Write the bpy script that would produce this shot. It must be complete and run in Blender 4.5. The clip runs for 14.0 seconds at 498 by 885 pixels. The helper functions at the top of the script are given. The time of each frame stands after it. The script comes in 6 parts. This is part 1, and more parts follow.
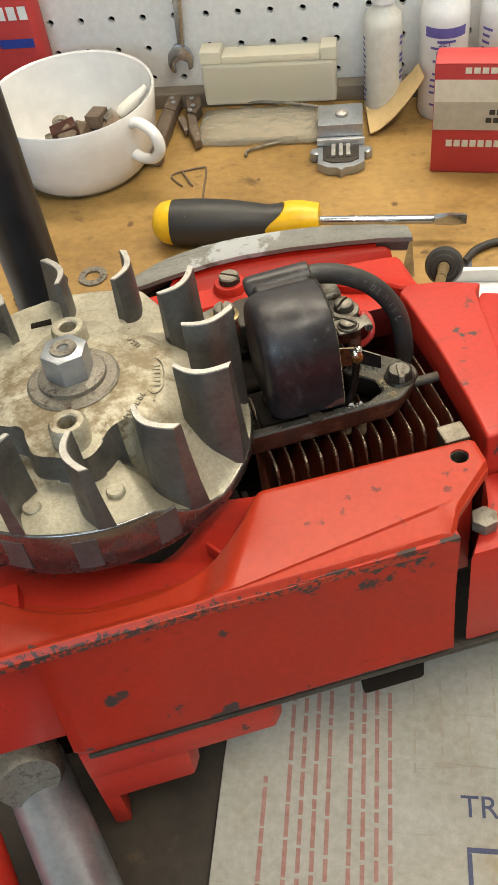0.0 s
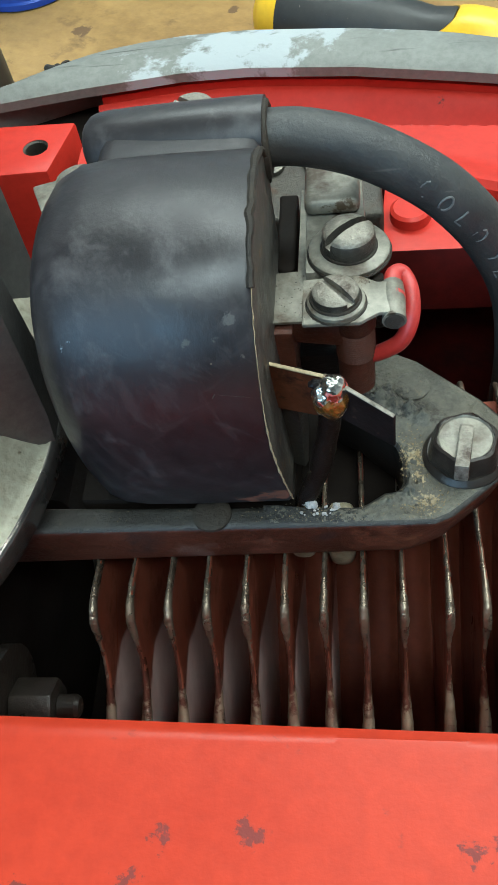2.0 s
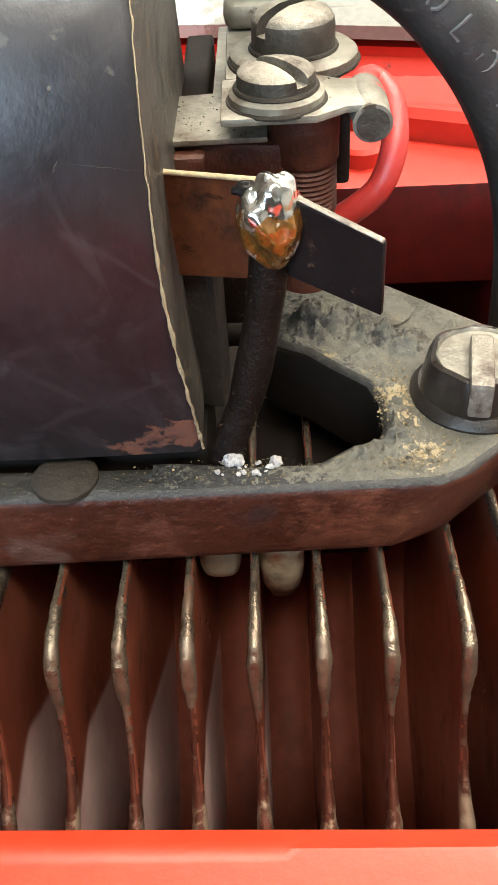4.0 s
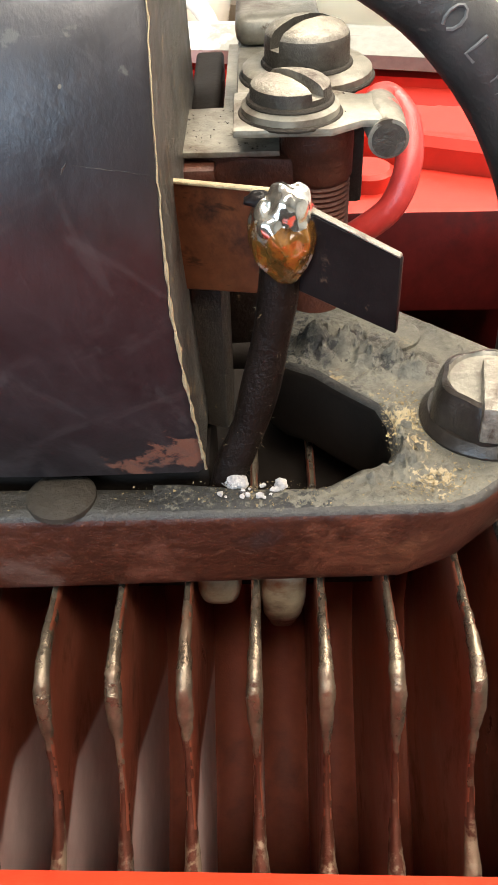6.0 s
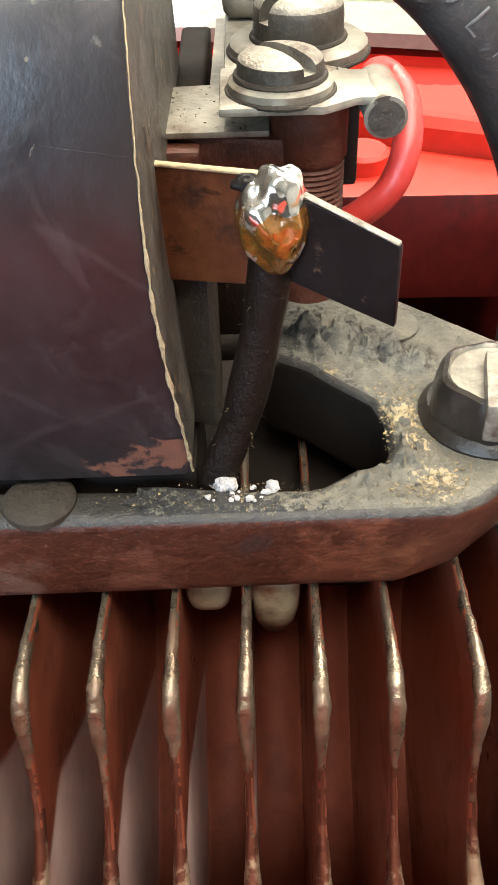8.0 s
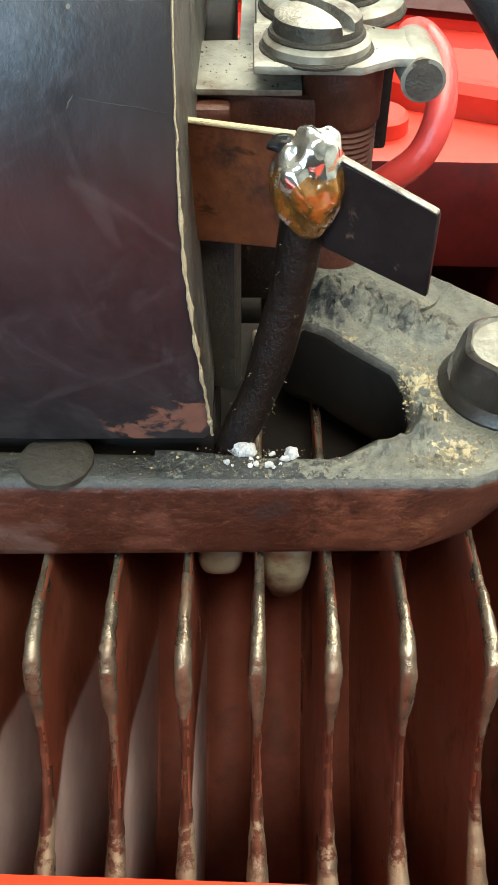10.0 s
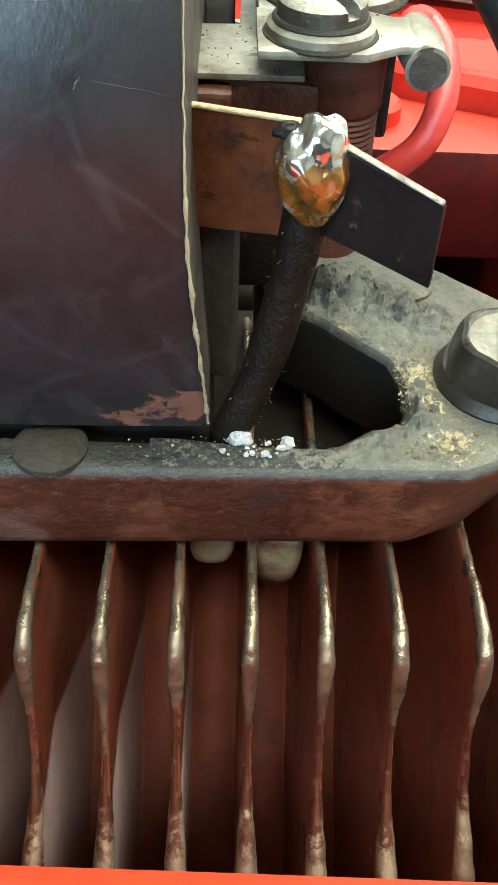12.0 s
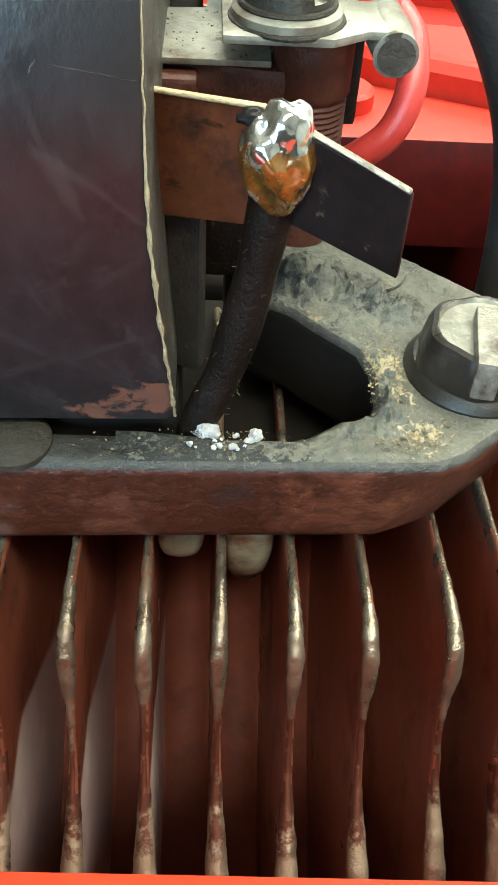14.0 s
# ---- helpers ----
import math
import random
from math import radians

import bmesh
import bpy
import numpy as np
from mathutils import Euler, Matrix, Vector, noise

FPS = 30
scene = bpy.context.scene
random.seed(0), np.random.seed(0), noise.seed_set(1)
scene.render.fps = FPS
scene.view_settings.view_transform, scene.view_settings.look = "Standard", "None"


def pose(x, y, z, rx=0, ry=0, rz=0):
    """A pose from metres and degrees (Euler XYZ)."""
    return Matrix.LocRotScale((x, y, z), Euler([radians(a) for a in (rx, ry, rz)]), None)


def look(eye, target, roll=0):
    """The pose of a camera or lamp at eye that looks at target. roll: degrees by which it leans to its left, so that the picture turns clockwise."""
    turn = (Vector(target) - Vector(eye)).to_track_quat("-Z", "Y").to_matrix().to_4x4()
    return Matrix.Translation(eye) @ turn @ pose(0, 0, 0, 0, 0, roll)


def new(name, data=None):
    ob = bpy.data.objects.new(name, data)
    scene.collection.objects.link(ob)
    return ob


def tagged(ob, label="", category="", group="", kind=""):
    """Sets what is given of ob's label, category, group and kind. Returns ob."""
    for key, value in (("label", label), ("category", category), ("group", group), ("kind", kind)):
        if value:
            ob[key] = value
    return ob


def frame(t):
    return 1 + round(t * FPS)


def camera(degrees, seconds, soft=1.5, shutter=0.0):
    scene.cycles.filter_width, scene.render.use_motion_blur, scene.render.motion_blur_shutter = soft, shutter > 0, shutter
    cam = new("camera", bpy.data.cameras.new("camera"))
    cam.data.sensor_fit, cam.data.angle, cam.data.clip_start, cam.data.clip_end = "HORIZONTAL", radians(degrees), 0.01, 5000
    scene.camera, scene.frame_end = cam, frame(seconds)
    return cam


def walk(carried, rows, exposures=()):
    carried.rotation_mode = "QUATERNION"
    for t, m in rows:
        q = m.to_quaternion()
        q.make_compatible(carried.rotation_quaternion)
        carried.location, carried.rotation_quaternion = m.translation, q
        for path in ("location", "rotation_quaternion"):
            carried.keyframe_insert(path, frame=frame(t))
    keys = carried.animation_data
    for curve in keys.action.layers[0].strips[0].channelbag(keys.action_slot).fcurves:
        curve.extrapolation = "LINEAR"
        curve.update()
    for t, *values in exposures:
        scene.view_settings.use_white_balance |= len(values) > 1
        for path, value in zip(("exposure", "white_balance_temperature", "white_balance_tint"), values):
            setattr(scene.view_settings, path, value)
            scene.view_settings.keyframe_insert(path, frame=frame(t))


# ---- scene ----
cam = camera(30.37, 14.0)
PATH = [
    (0, (0.03155, 0.09952, 0.39533), (-0.25333, 1.37440, -1.11911), -9.31),
    (0.2, (0.02189, 0.16219, 0.37790), (-0.28429, 1.37978, -1.17893), -9.73),
    (0.5, (0.02898, 0.22309, 0.35289), (-0.35391, 1.35967, -1.24761), -7.55),
    (0.8, (0.03654, 0.24451, 0.34558), (-0.48163, 1.29858, -1.27319), -7.21),
    (1, (0.04637, 0.25143, 0.33050), (-0.53481, 1.24343, -1.30601), -8.64),
    (1.5, (0.05835, 0.26013, 0.30278), (-0.55054, 1.19260, -1.35847), -11.25),
    (2, (0.04927, 0.26847, 0.26292), (-0.56477, 1.17271, -1.41198), -13.94),
    (2.2, (0.04571, 0.26691, 0.25260), (-0.53774, 1.18830, -1.42389), -13.63),
    (4.3, (0.04110, 0.27582, 0.20631), (-0.48659, 1.57556, -1.21925), -3.90),
    (4.5, (0.04091, 0.27544, 0.20577), (-0.49243, 1.57893, -1.21427), -3.54),
    (5, (0.04062, 0.27563, 0.20560), (-0.48614, 1.58759, -1.20905), -3.12),
    (5.5, (0.04006, 0.27592, 0.20584), (-0.49555, 1.60104, -1.19314), -2.73),
    (6, (0.03980, 0.27599, 0.20577), (-0.47985, 1.60267, -1.19776), -2.31),
    (6.5, (0.04032, 0.27627, 0.20556), (-0.48603, 1.61538, -1.18360), -2.49),
    (7, (0.03967, 0.27748, 0.20509), (-0.47912, 1.61773, -1.18581), -2.43),
    (7.5, (0.03877, 0.27831, 0.20426), (-0.46675, 1.61494, -1.19497), -2.15),
    (8, (0.03877, 0.27958, 0.20368), (-0.45987, 1.58787, -1.22451), -2.21),
    (8.2, (0.03911, 0.27942, 0.20403), (-0.46794, 1.57752, -1.23048), -2.26),
    (10.5, (0.03567, 0.27928, 0.20341), (-0.39855, 1.53858, -1.28845), 1.19),
    (11, (0.03537, 0.27920, 0.20367), (-0.38555, 1.53840, -1.29207), 1.77),
    (11.5, (0.03531, 0.27953, 0.20363), (-0.37478, 1.53305, -1.29988), 2.32),
    (12, (0.03488, 0.27924, 0.20335), (-0.36128, 1.53545, -1.30164), 2.92),
    (12.5, (0.03416, 0.27850, 0.20340), (-0.34931, 1.53346, -1.30592), 3.67),
    (13, (0.03473, 0.27904, 0.20300), (-0.33917, 1.53146, -1.31081), 4.00),
    (13.5, (0.03480, 0.27952, 0.20288), (-0.32105, 1.53617, -1.31179), 4.26),
    (14, (0.03539, 0.28029, 0.20279), (-0.31144, 1.53487, -1.31567), 4.27),
]
walk(cam, [(t, look(eye, target, roll)) for t, eye, target, roll in PATH],
     [(0, -0.08, 6600, 7), (0.5, -0.2, 6400, 6), (1.0, -0.10, 5450, 0), (2.2, 0.27, 5050, -8), (4.3, 1.16, 6300, 8), (7.0, 1.20, 6400, 10), (7.5, 1.36, 6400, 10), (8, 1.43, 6300, 8), (11, 1.35, 5700, -8), (14, 1.30, 5650, -10)])

# ---- light: daylight from a window in the wall behind the camera, warm tube lamps over the bench ----
world = bpy.data.worlds.new("sky")
scene.world = world
world.use_nodes = True
wn = world.node_tree.nodes
sky = wn.new("ShaderNodeTexSky")
sky.sky_type, sky.sun_disc = "NISHITA", False
sky.sun_elevation, sky.sun_rotation = radians(40), radians(250)
wn["Background"].inputs["Strength"].default_value = 0.08
world.node_tree.links.new(sky.outputs[0], wn["Background"].inputs["Color"])


def area(name, eye, target, sx, sy, watts, colour):
    data = bpy.data.lights.new(name, "AREA")
    data.shape, data.size, data.size_y, data.energy, data.color = "RECTANGLE", sx, sy, watts, colour
    ob = new(name, data)
    ob.matrix_world = look(eye, target)
    return ob


area("bench_light", (0.10, 0.88, 0.98), (0.05, 0.35, 0.05), 1.3, 0.22, 15.5, (1.0, 0.88, 0.72))
area("ceiling_light", (0.48, -0.08, 1.55), (0.0, 0.30, 0.1), 1.2, 0.25, 21.0, (1.0, 0.92, 0.80))
area("window_light", (-0.15, -1.66, 1.01), (0.0, 0.35, 0.1), 1.5, 0.82, 26.5, (0.60, 0.80, 1.0))


# ---- materials ----
def nodes_of(name):
    m = bpy.data.materials.new(name)
    m.use_nodes = True
    return m, m.node_tree.nodes, m.node_tree.links, m.node_tree.nodes["Principled BSDF"]


def noise_node(n, l, scale, detail=6.0, rough=0.6, coord=None, distort=0.0):
    t = n.new("ShaderNodeTexNoise")
    t.inputs["Scale"].default_value, t.inputs["Detail"].default_value, t.inputs["Roughness"].default_value = scale, detail, rough
    t.inputs["Distortion"].default_value = distort
    if coord is not None:
        l.new(coord, t.inputs["Vector"])
    return t


def ramp(n, l, source, stops):
    r = n.new("ShaderNodeValToRGB")
    e = r.color_ramp.elements
    while len(e) < len(stops):
        e.new(0.5)
    for el, (pos, c) in zip(e, stops):
        el.position, el.color = pos, (*c, 1) if len(c) == 3 else c
    l.new(source, r.inputs[0])
    return r


def mix(n, l, fac, a, b):
    m = n.new("ShaderNodeMix")
    m.data_type = "RGBA"
    for key, v in (("Factor_Float", fac), ("A_Color", a), ("B_Color", b)):
        sock = next(q for q in m.inputs if q.identifier == key)
        if isinstance(v, bpy.types.NodeSocket):
            l.new(v, sock)
        else:
            sock.default_value = v if not isinstance(v, tuple) else (*v, 1)[:4]
    return next(q for q in m.outputs if q.identifier == "Result_Color")


def surf(name, dark, light, scale=120.0, rough=(0.35, 0.6), metal=0.0, bump=0.15, spots=None, spot_scale=60.0, spot_at=0.62,
         spot_metal=None, coat=0.0, fine=6.0, stretch=None, edge=0.05, spec=0.5, wear_or_light=(), ragged_scale=260, scratch=None, soft=0.16):
    """A worn surface: two tones by a coarse and a fine noise, an optional layer of spots or chips, bump and uneven gloss."""
    m, n, l, b = nodes_of(name)
    tc = n.new("ShaderNodeTexCoord")
    co = tc.outputs["Object"]
    if stretch:
        mp = n.new("ShaderNodeMapping")
        mp.inputs["Scale"].default_value = stretch
        l.new(co, mp.inputs["Vector"])
        co = mp.outputs[0]
    big, small = noise_node(n, l, scale, 5, 0.6, co, 0.4), noise_node(n, l, scale * fine, 6, 0.65, co)
    c1 = ramp(n, l, big.outputs[0], [(0.3, dark), (0.7, light)])
    c2 = ramp(n, l, small.outputs[0], [(0.3, tuple(0.72 * x for x in dark)), (0.75, light)])
    colour = mix(n, l, 0.4, c1.outputs[0], c2.outputs[0])
    ro = ramp(n, l, big.outputs[0], [(0.3, (rough[0],) * 3), (0.7, (rough[1],) * 3)])
    rough_out = ro.outputs[0]
    b.inputs["Metallic"].default_value = metal
    if spots:
        sp = noise_node(n, l, spot_scale, 8, 0.68, co, 0.25)
        mask = ramp(n, l, sp.outputs[0], [(spot_at, (0, 0, 0)), (spot_at + edge, (1, 1, 1))])
        colour = mix(n, l, mask.outputs[0], colour, spots)
        rough_out = mix(n, l, mask.outputs[0], rough_out, (0.62, 0.62, 0.62))
        if spot_metal is not None:
            mm = n.new("ShaderNodeMapRange")
            mm.inputs["To Min"].default_value, mm.inputs["To Max"].default_value = metal, spot_metal
            l.new(mask.outputs[0], mm.inputs["Value"])
            l.new(mm.outputs[0], b.inputs["Metallic"])
    for place, radius, tint in wear_or_light:
        # a worn or light-painted spot (a ball round a place in mm) or band (axis and limits in mm), with a ragged
        # outline
        if isinstance(place, tuple):
            d = n.new("ShaderNodeVectorMath")
            d.operation = "DISTANCE"
            l.new(tc.outputs["Object"], d.inputs[0])
            d.inputs[1].default_value = [0.001 * q for q in place]
            value, near, far = d.outputs["Value"], 0.0, 0.001 * radius
        else:
            sep = n.new("ShaderNodeSeparateXYZ")
            l.new(tc.outputs["Object"], sep.inputs[0])
            value, near, far = sep.outputs["XYZ".index(place)], 0.001 * radius[0], 0.001 * radius[1]
        mr = n.new("ShaderNodeMapRange")
        mr.inputs["From Min"].default_value, mr.inputs["From Max"].default_value = near, far
        mr.inputs["To Min"].default_value, mr.inputs["To Max"].default_value = 1.0, 0.0
        l.new(value, mr.inputs["Value"])
        ragged = noise_node(n, l, ragged_scale, 8, 0.7, tc.outputs["Object"], 0.2)
        swing = n.new("ShaderNodeMath")
        swing.operation = "MULTIPLY_ADD"
        swing.inputs[1].default_value, swing.inputs[2].default_value = 3.2, -1.6
        l.new(ragged.outputs[0], swing.inputs[0])
        total = n.new("ShaderNodeMath")
        l.new(mr.outputs[0], total.inputs[0])
        l.new(swing.outputs[0], total.inputs[1])
        gate = n.new("ShaderNodeMath")
        gate.operation = "MULTIPLY"
        gate.inputs[1].default_value = 5.0
        l.new(mr.outputs[0], gate.inputs[0])
        held = n.new("ShaderNodeMath")
        held.operation = "MINIMUM"
        l.new(total.outputs[0], held.inputs[0])
        l.new(gate.outputs[0], held.inputs[1])
        mask = ramp(n, l, held.outputs[0], [(0.76 - soft / 2, (0, 0, 0)), (0.76 + soft / 2, (1, 1, 1))])
        colour = mix(n, l, mask.outputs[0], colour, tint)
        rough_out = mix(n, l, mask.outputs[0], rough_out, (0.58, 0.58, 0.58))
    if scratch:
        # thin drawn-out scratches and smears in two crossing directions
        strokes = scratch[4] if len(scratch) > 4 else (((0.5, 0.175, 0.5), 22.0), ((-0.9, -0.315, -0.9), 12.0))
        for turn, draw in strokes:
            mp2 = n.new("ShaderNodeMapping")
            mp2.inputs["Rotation"].default_value = turn
            mp2.inputs["Scale"].default_value = (1.0, draw, draw)
            if len(scratch) > 4:
                mp2.vector_type = "TEXTURE"
                mp2.inputs["Scale"].default_value = (1.0, 1.0 / draw, 1.0 / draw)
            l.new(tc.outputs["Object"], mp2.inputs["Vector"])
            sn = noise_node(n, l, scratch[0], 4, 0.6, mp2.outputs[0], 0.3)
            sm = ramp(n, l, sn.outputs[0], [(scratch[1], (0, 0, 0)), (scratch[1] + 0.07, (scratch[3],) * 3)])
            colour = mix(n, l, sm.outputs[0], colour, scratch[2])
    l.new(colour, b.inputs["Base Color"])
    l.new(rough_out, b.inputs["Roughness"])
    b.inputs["Coat Weight"].default_value = coat
    b.inputs["Coat Roughness"].default_value = 0.18
    b.inputs["Specular IOR Level"].default_value = spec
    if bump:
        bp = n.new("ShaderNodeBump")
        bp.inputs["Strength"].default_value, bp.inputs["Distance"].default_value = bump, 0.0006
        l.new(small.outputs[0], bp.inputs["Height"])
        l.new(bp.outputs[0], b.inputs["Normal"])
    return m


def glass(name, colour, rough=0.1, clear=0.35):
    m, n, l, b = nodes_of(name)
    b.inputs["Base Color"].default_value = (*colour, 1)
    b.inputs["Transmission Weight"].default_value = clear
    b.inputs["Roughness"].default_value, b.inputs["IOR"].default_value = rough, 1.25
    return m


RED = surf("red_enamel", (0.38, 0.020, 0.011), (0.49, 0.029, 0.016), 25, (0.42, 0.56), 0, 0.05, (0.035, 0.028, 0.026), 120, 0.66, 0.3, 0.05, fine=20, spec=0.2, scratch=(14, 0.70, (0.12, 0.03, 0.025), 0.4))
BARE = (0.045, 0.030, 0.027)
CHIP = (0.15, 0.026, 0.020)
SCUFFS = [((59.6, -57.6, -45), 2.8, CHIP), ((64.2, -59, -45), 2.7, CHIP), ((71.6, -57, -45), 3.6, CHIP), ((75.2, -52.5, -45), 2.8, CHIP), ((84.6, -52, -45), 3.2, CHIP), ((67, -66, -46), 2.9, CHIP),
          ((108.7, -53, -45), 4.1, CHIP), ((114.3, -54.3, -45), 2.6, CHIP), ((105.5, -59.5, -45), 4.4, CHIP)]
RED_COVER = surf("red_enamel_cover", (0.33, 0.024, 0.009), (0.42, 0.036, 0.012), 25, (0.34, 0.46), 0, 0.08, (0.10, 0.03, 0.025), 110, 0.64, 0.2, coat=0.06, fine=20, edge=0.10, spec=0.26, wear_or_light=SCUFFS + [("Y", (-78.2, -74.0), BARE)], ragged_scale=480)
RED_PANEL = surf("red_enamel_panel", (0.29, 0.013, 0.005), (0.42, 0.021, 0.007), 22, (0.36, 0.5), 0, 0.08, (0.14, 0.018, 0.012), 60, 0.62, 0.2, 0.0, fine=20, edge=0.12, spec=0.25, wear_or_light=[("Z", (-46.5, -54), BARE), ((84, -77, -45), 34, BARE), ((100, -77, -47), 22, BARE), ((50, -77, -46), 20, BARE), ("Z", (-116.5, -104.0), BARE), ((-15.2, -77, -83.4), 8, BARE), ((-11, -77, -83.8), 7, BARE), ((19.8, -77, -49.5), 8, BARE), ((24.5, -77, -64.3), 5, BARE), ((-12.6, -77, -48.5), 10, BARE), ((-9.9, -77, -69.4), 4, BARE), ((22, -77, -112), 16, BARE), ((5, -77, -108), 14, BARE)], ragged_scale=110)
RED_WORN = surf("red_enamel_worn", (0.36, 0.019, 0.010), (0.47, 0.029, 0.016), 25, (0.36, 0.5), 0, 0.06, (0.05, 0.045, 0.04), 70, 0.62, 0.2, 0.0, fine=20, spec=0.35, scratch=(14, 0.66, (0.10, 0.03, 0.025), 0.6))
CAST = surf("cast_aluminium", (0.25, 0.225, 0.162), (0.56, 0.525, 0.41), 30, (0.40, 0.62), 0.4, 0.35, (0.10, 0.075, 0.038), 420, 0.60, 0.1, fine=24, edge=0.14, ragged_scale=150, soft=0.9,
            wear_or_light=[((14, -4, -14), 34, (0.19, 0.15, 0.085)), ((-10, -14, -14), 34, (0.17, 0.13, 0.075)), ((24, 6, -15), 18, (0.19, 0.15, 0.09)), ((-20, 12, -15), 26, (0.18, 0.14, 0.08)), ((8, -30, -18), 10, (0.10, 0.07, 0.035))])
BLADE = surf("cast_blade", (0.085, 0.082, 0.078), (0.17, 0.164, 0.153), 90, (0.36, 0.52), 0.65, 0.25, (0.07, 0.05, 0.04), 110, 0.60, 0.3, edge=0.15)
BRIGHT = surf("machined_edge", (0.30, 0.29, 0.26), (0.55, 0.53, 0.49), 260, (0.36, 0.52), 0.6, 0.3, (0.16, 0.12, 0.08), 260, 0.63, edge=0.12)
STEEL = surf("worn_steel", (0.13, 0.112, 0.086), (0.35, 0.325, 0.27), 230, (0.36, 0.56), 0.6, 0.4, (0.045, 0.028, 0.017), 230, 0.49, 0.1, edge=0.16)
ZINC = surf("zinc_plate", (0.085, 0.077, 0.059), (0.32, 0.297, 0.24), 130, (0.34, 0.56), 0.35, 0.22, (0.055, 0.036, 0.02), 120, 0.49, 0.1, edge=0.18, ragged_scale=300, wear_or_light=[((88.6, 4.5, -26.7), 3.2, (0.085, 0.06, 0.036)), ((92.4, 8.6, -26.7), 3.0, (0.06, 0.042, 0.026)), ((98.8, 9.2, -24), 2.6, (0.075, 0.05, 0.03)), ((92.0, 3.2, -24), 2.2, (0.085, 0.06, 0.038)), ((96, 20, -24), 6.5, (0.075, 0.052, 0.03)), ((101.8, 2.6, -24), 2.0, (0.06, 0.045, 0.03))])
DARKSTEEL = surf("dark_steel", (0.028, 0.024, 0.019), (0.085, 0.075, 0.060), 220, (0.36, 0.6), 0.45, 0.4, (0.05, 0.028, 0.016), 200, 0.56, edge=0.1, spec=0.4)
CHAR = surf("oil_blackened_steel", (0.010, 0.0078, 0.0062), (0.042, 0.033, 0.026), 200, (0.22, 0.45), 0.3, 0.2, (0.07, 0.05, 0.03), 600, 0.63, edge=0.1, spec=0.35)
# the Z tint makes the lug darker towards its foot
LUG = surf("pale_casting", (0.12, 0.10, 0.06), (0.34, 0.30, 0.20), 160, (0.3, 0.5), 0.1, 0.3, (0.16, 0.09, 0.04), 240, 0.56, edge=0.16, ragged_scale=200, soft=0.8, wear_or_light=[("Z", (-66.0, -58.6), (0.06, 0.03, 0.018)), ((93.6, -9.8, -58.6), 1.5, (0.16, 0.06, 0.02))])
BOLT_TOP = surf("worn_tan_paint", (0.15, 0.12, 0.08), (0.36, 0.32, 0.235), 160, (0.4, 0.6), 0, 0.4, (0.09, 0.06, 0.04), 150, 0.52, edge=0.1)
CORE = surf("laminated_core", (0.014, 0.0125, 0.0105), (0.046, 0.041, 0.034), 140, (0.38, 0.6), 0.25, 0.6, (0.18, 0.14, 0.08), 420, 0.63, 0.0, edge=0.1)
# the patch at x 74 paints a pale sheen on the core's edge
RUST = surf("rusty_core_edge", (0.015, 0.0055, 0.0034), (0.078, 0.0225, 0.0108), 70, (0.30, 0.58), 0.0, 0.5, (0.15, 0.056, 0.025), 2400, 0.57, 0.1, fine=14, edge=0.2, spec=0.32, ragged_scale=420, soft=0.9,
            wear_or_light=[((99, -12.5, -52.5), 7.0, (0.088, 0.026, 0.0115)), ((104, -12.5, -53.5), 5.0, (0.10, 0.034, 0.0145)), ((84, -12.5, -54), 5.0, (0.085, 0.028, 0.015)), ((74, -12.5, -54.2), 4.5, (0.085, 0.045, 0.033)), ((92.3, -12.5, -50.5), 3.4, (0.022, 0.008, 0.005)), ((67, -12.5, -51), 5.0, (0.025, 0.011, 0.008))])
FIN = surf("oily_fin", (0.205, 0.060, 0.033), (0.37, 0.112, 0.062), 70, (0.26, 0.42), 0.45, 0.10, (0.06, 0.024, 0.016), 90, 0.55, 0.1, edge=0.2)
FIN_ROOT = surf("oily_cylinder", (0.15, 0.041, 0.023), (0.245, 0.068, 0.038), 80, (0.55, 0.7), 0.0, 0.15, (0.06, 0.025, 0.018), 90, 0.57, edge=0.2, spec=0.2)
# darker red: grime plus the bay's shade put into the colour
RED_GRIME_SHADE = surf("grimy_shaded_red_enamel", (0.04, 0.005, 0.004), (0.13, 0.010, 0.008), 40, (0.4, 0.6), 0, 0.15, (0.015, 0.011, 0.010), 60, 0.52, fine=9, edge=0.2, spec=0.25)
# Z bands: darker waist, and a pale foot painting where the nose catches light
FIN_EDGE = surf("fin_edge", (0.09, 0.056, 0.036), (0.35, 0.295, 0.22), 150, (0.18, 0.40), 0.75, 0.35, (0.10, 0.045, 0.024), 190, 0.53, 0.2, edge=0.2, ragged_scale=190,
                wear_or_light=[("Z", (-65.5, -61.0), (0.10, 0.036, 0.022)), ("Z", (-74.0, -69.0), (0.27, 0.205, 0.14))])
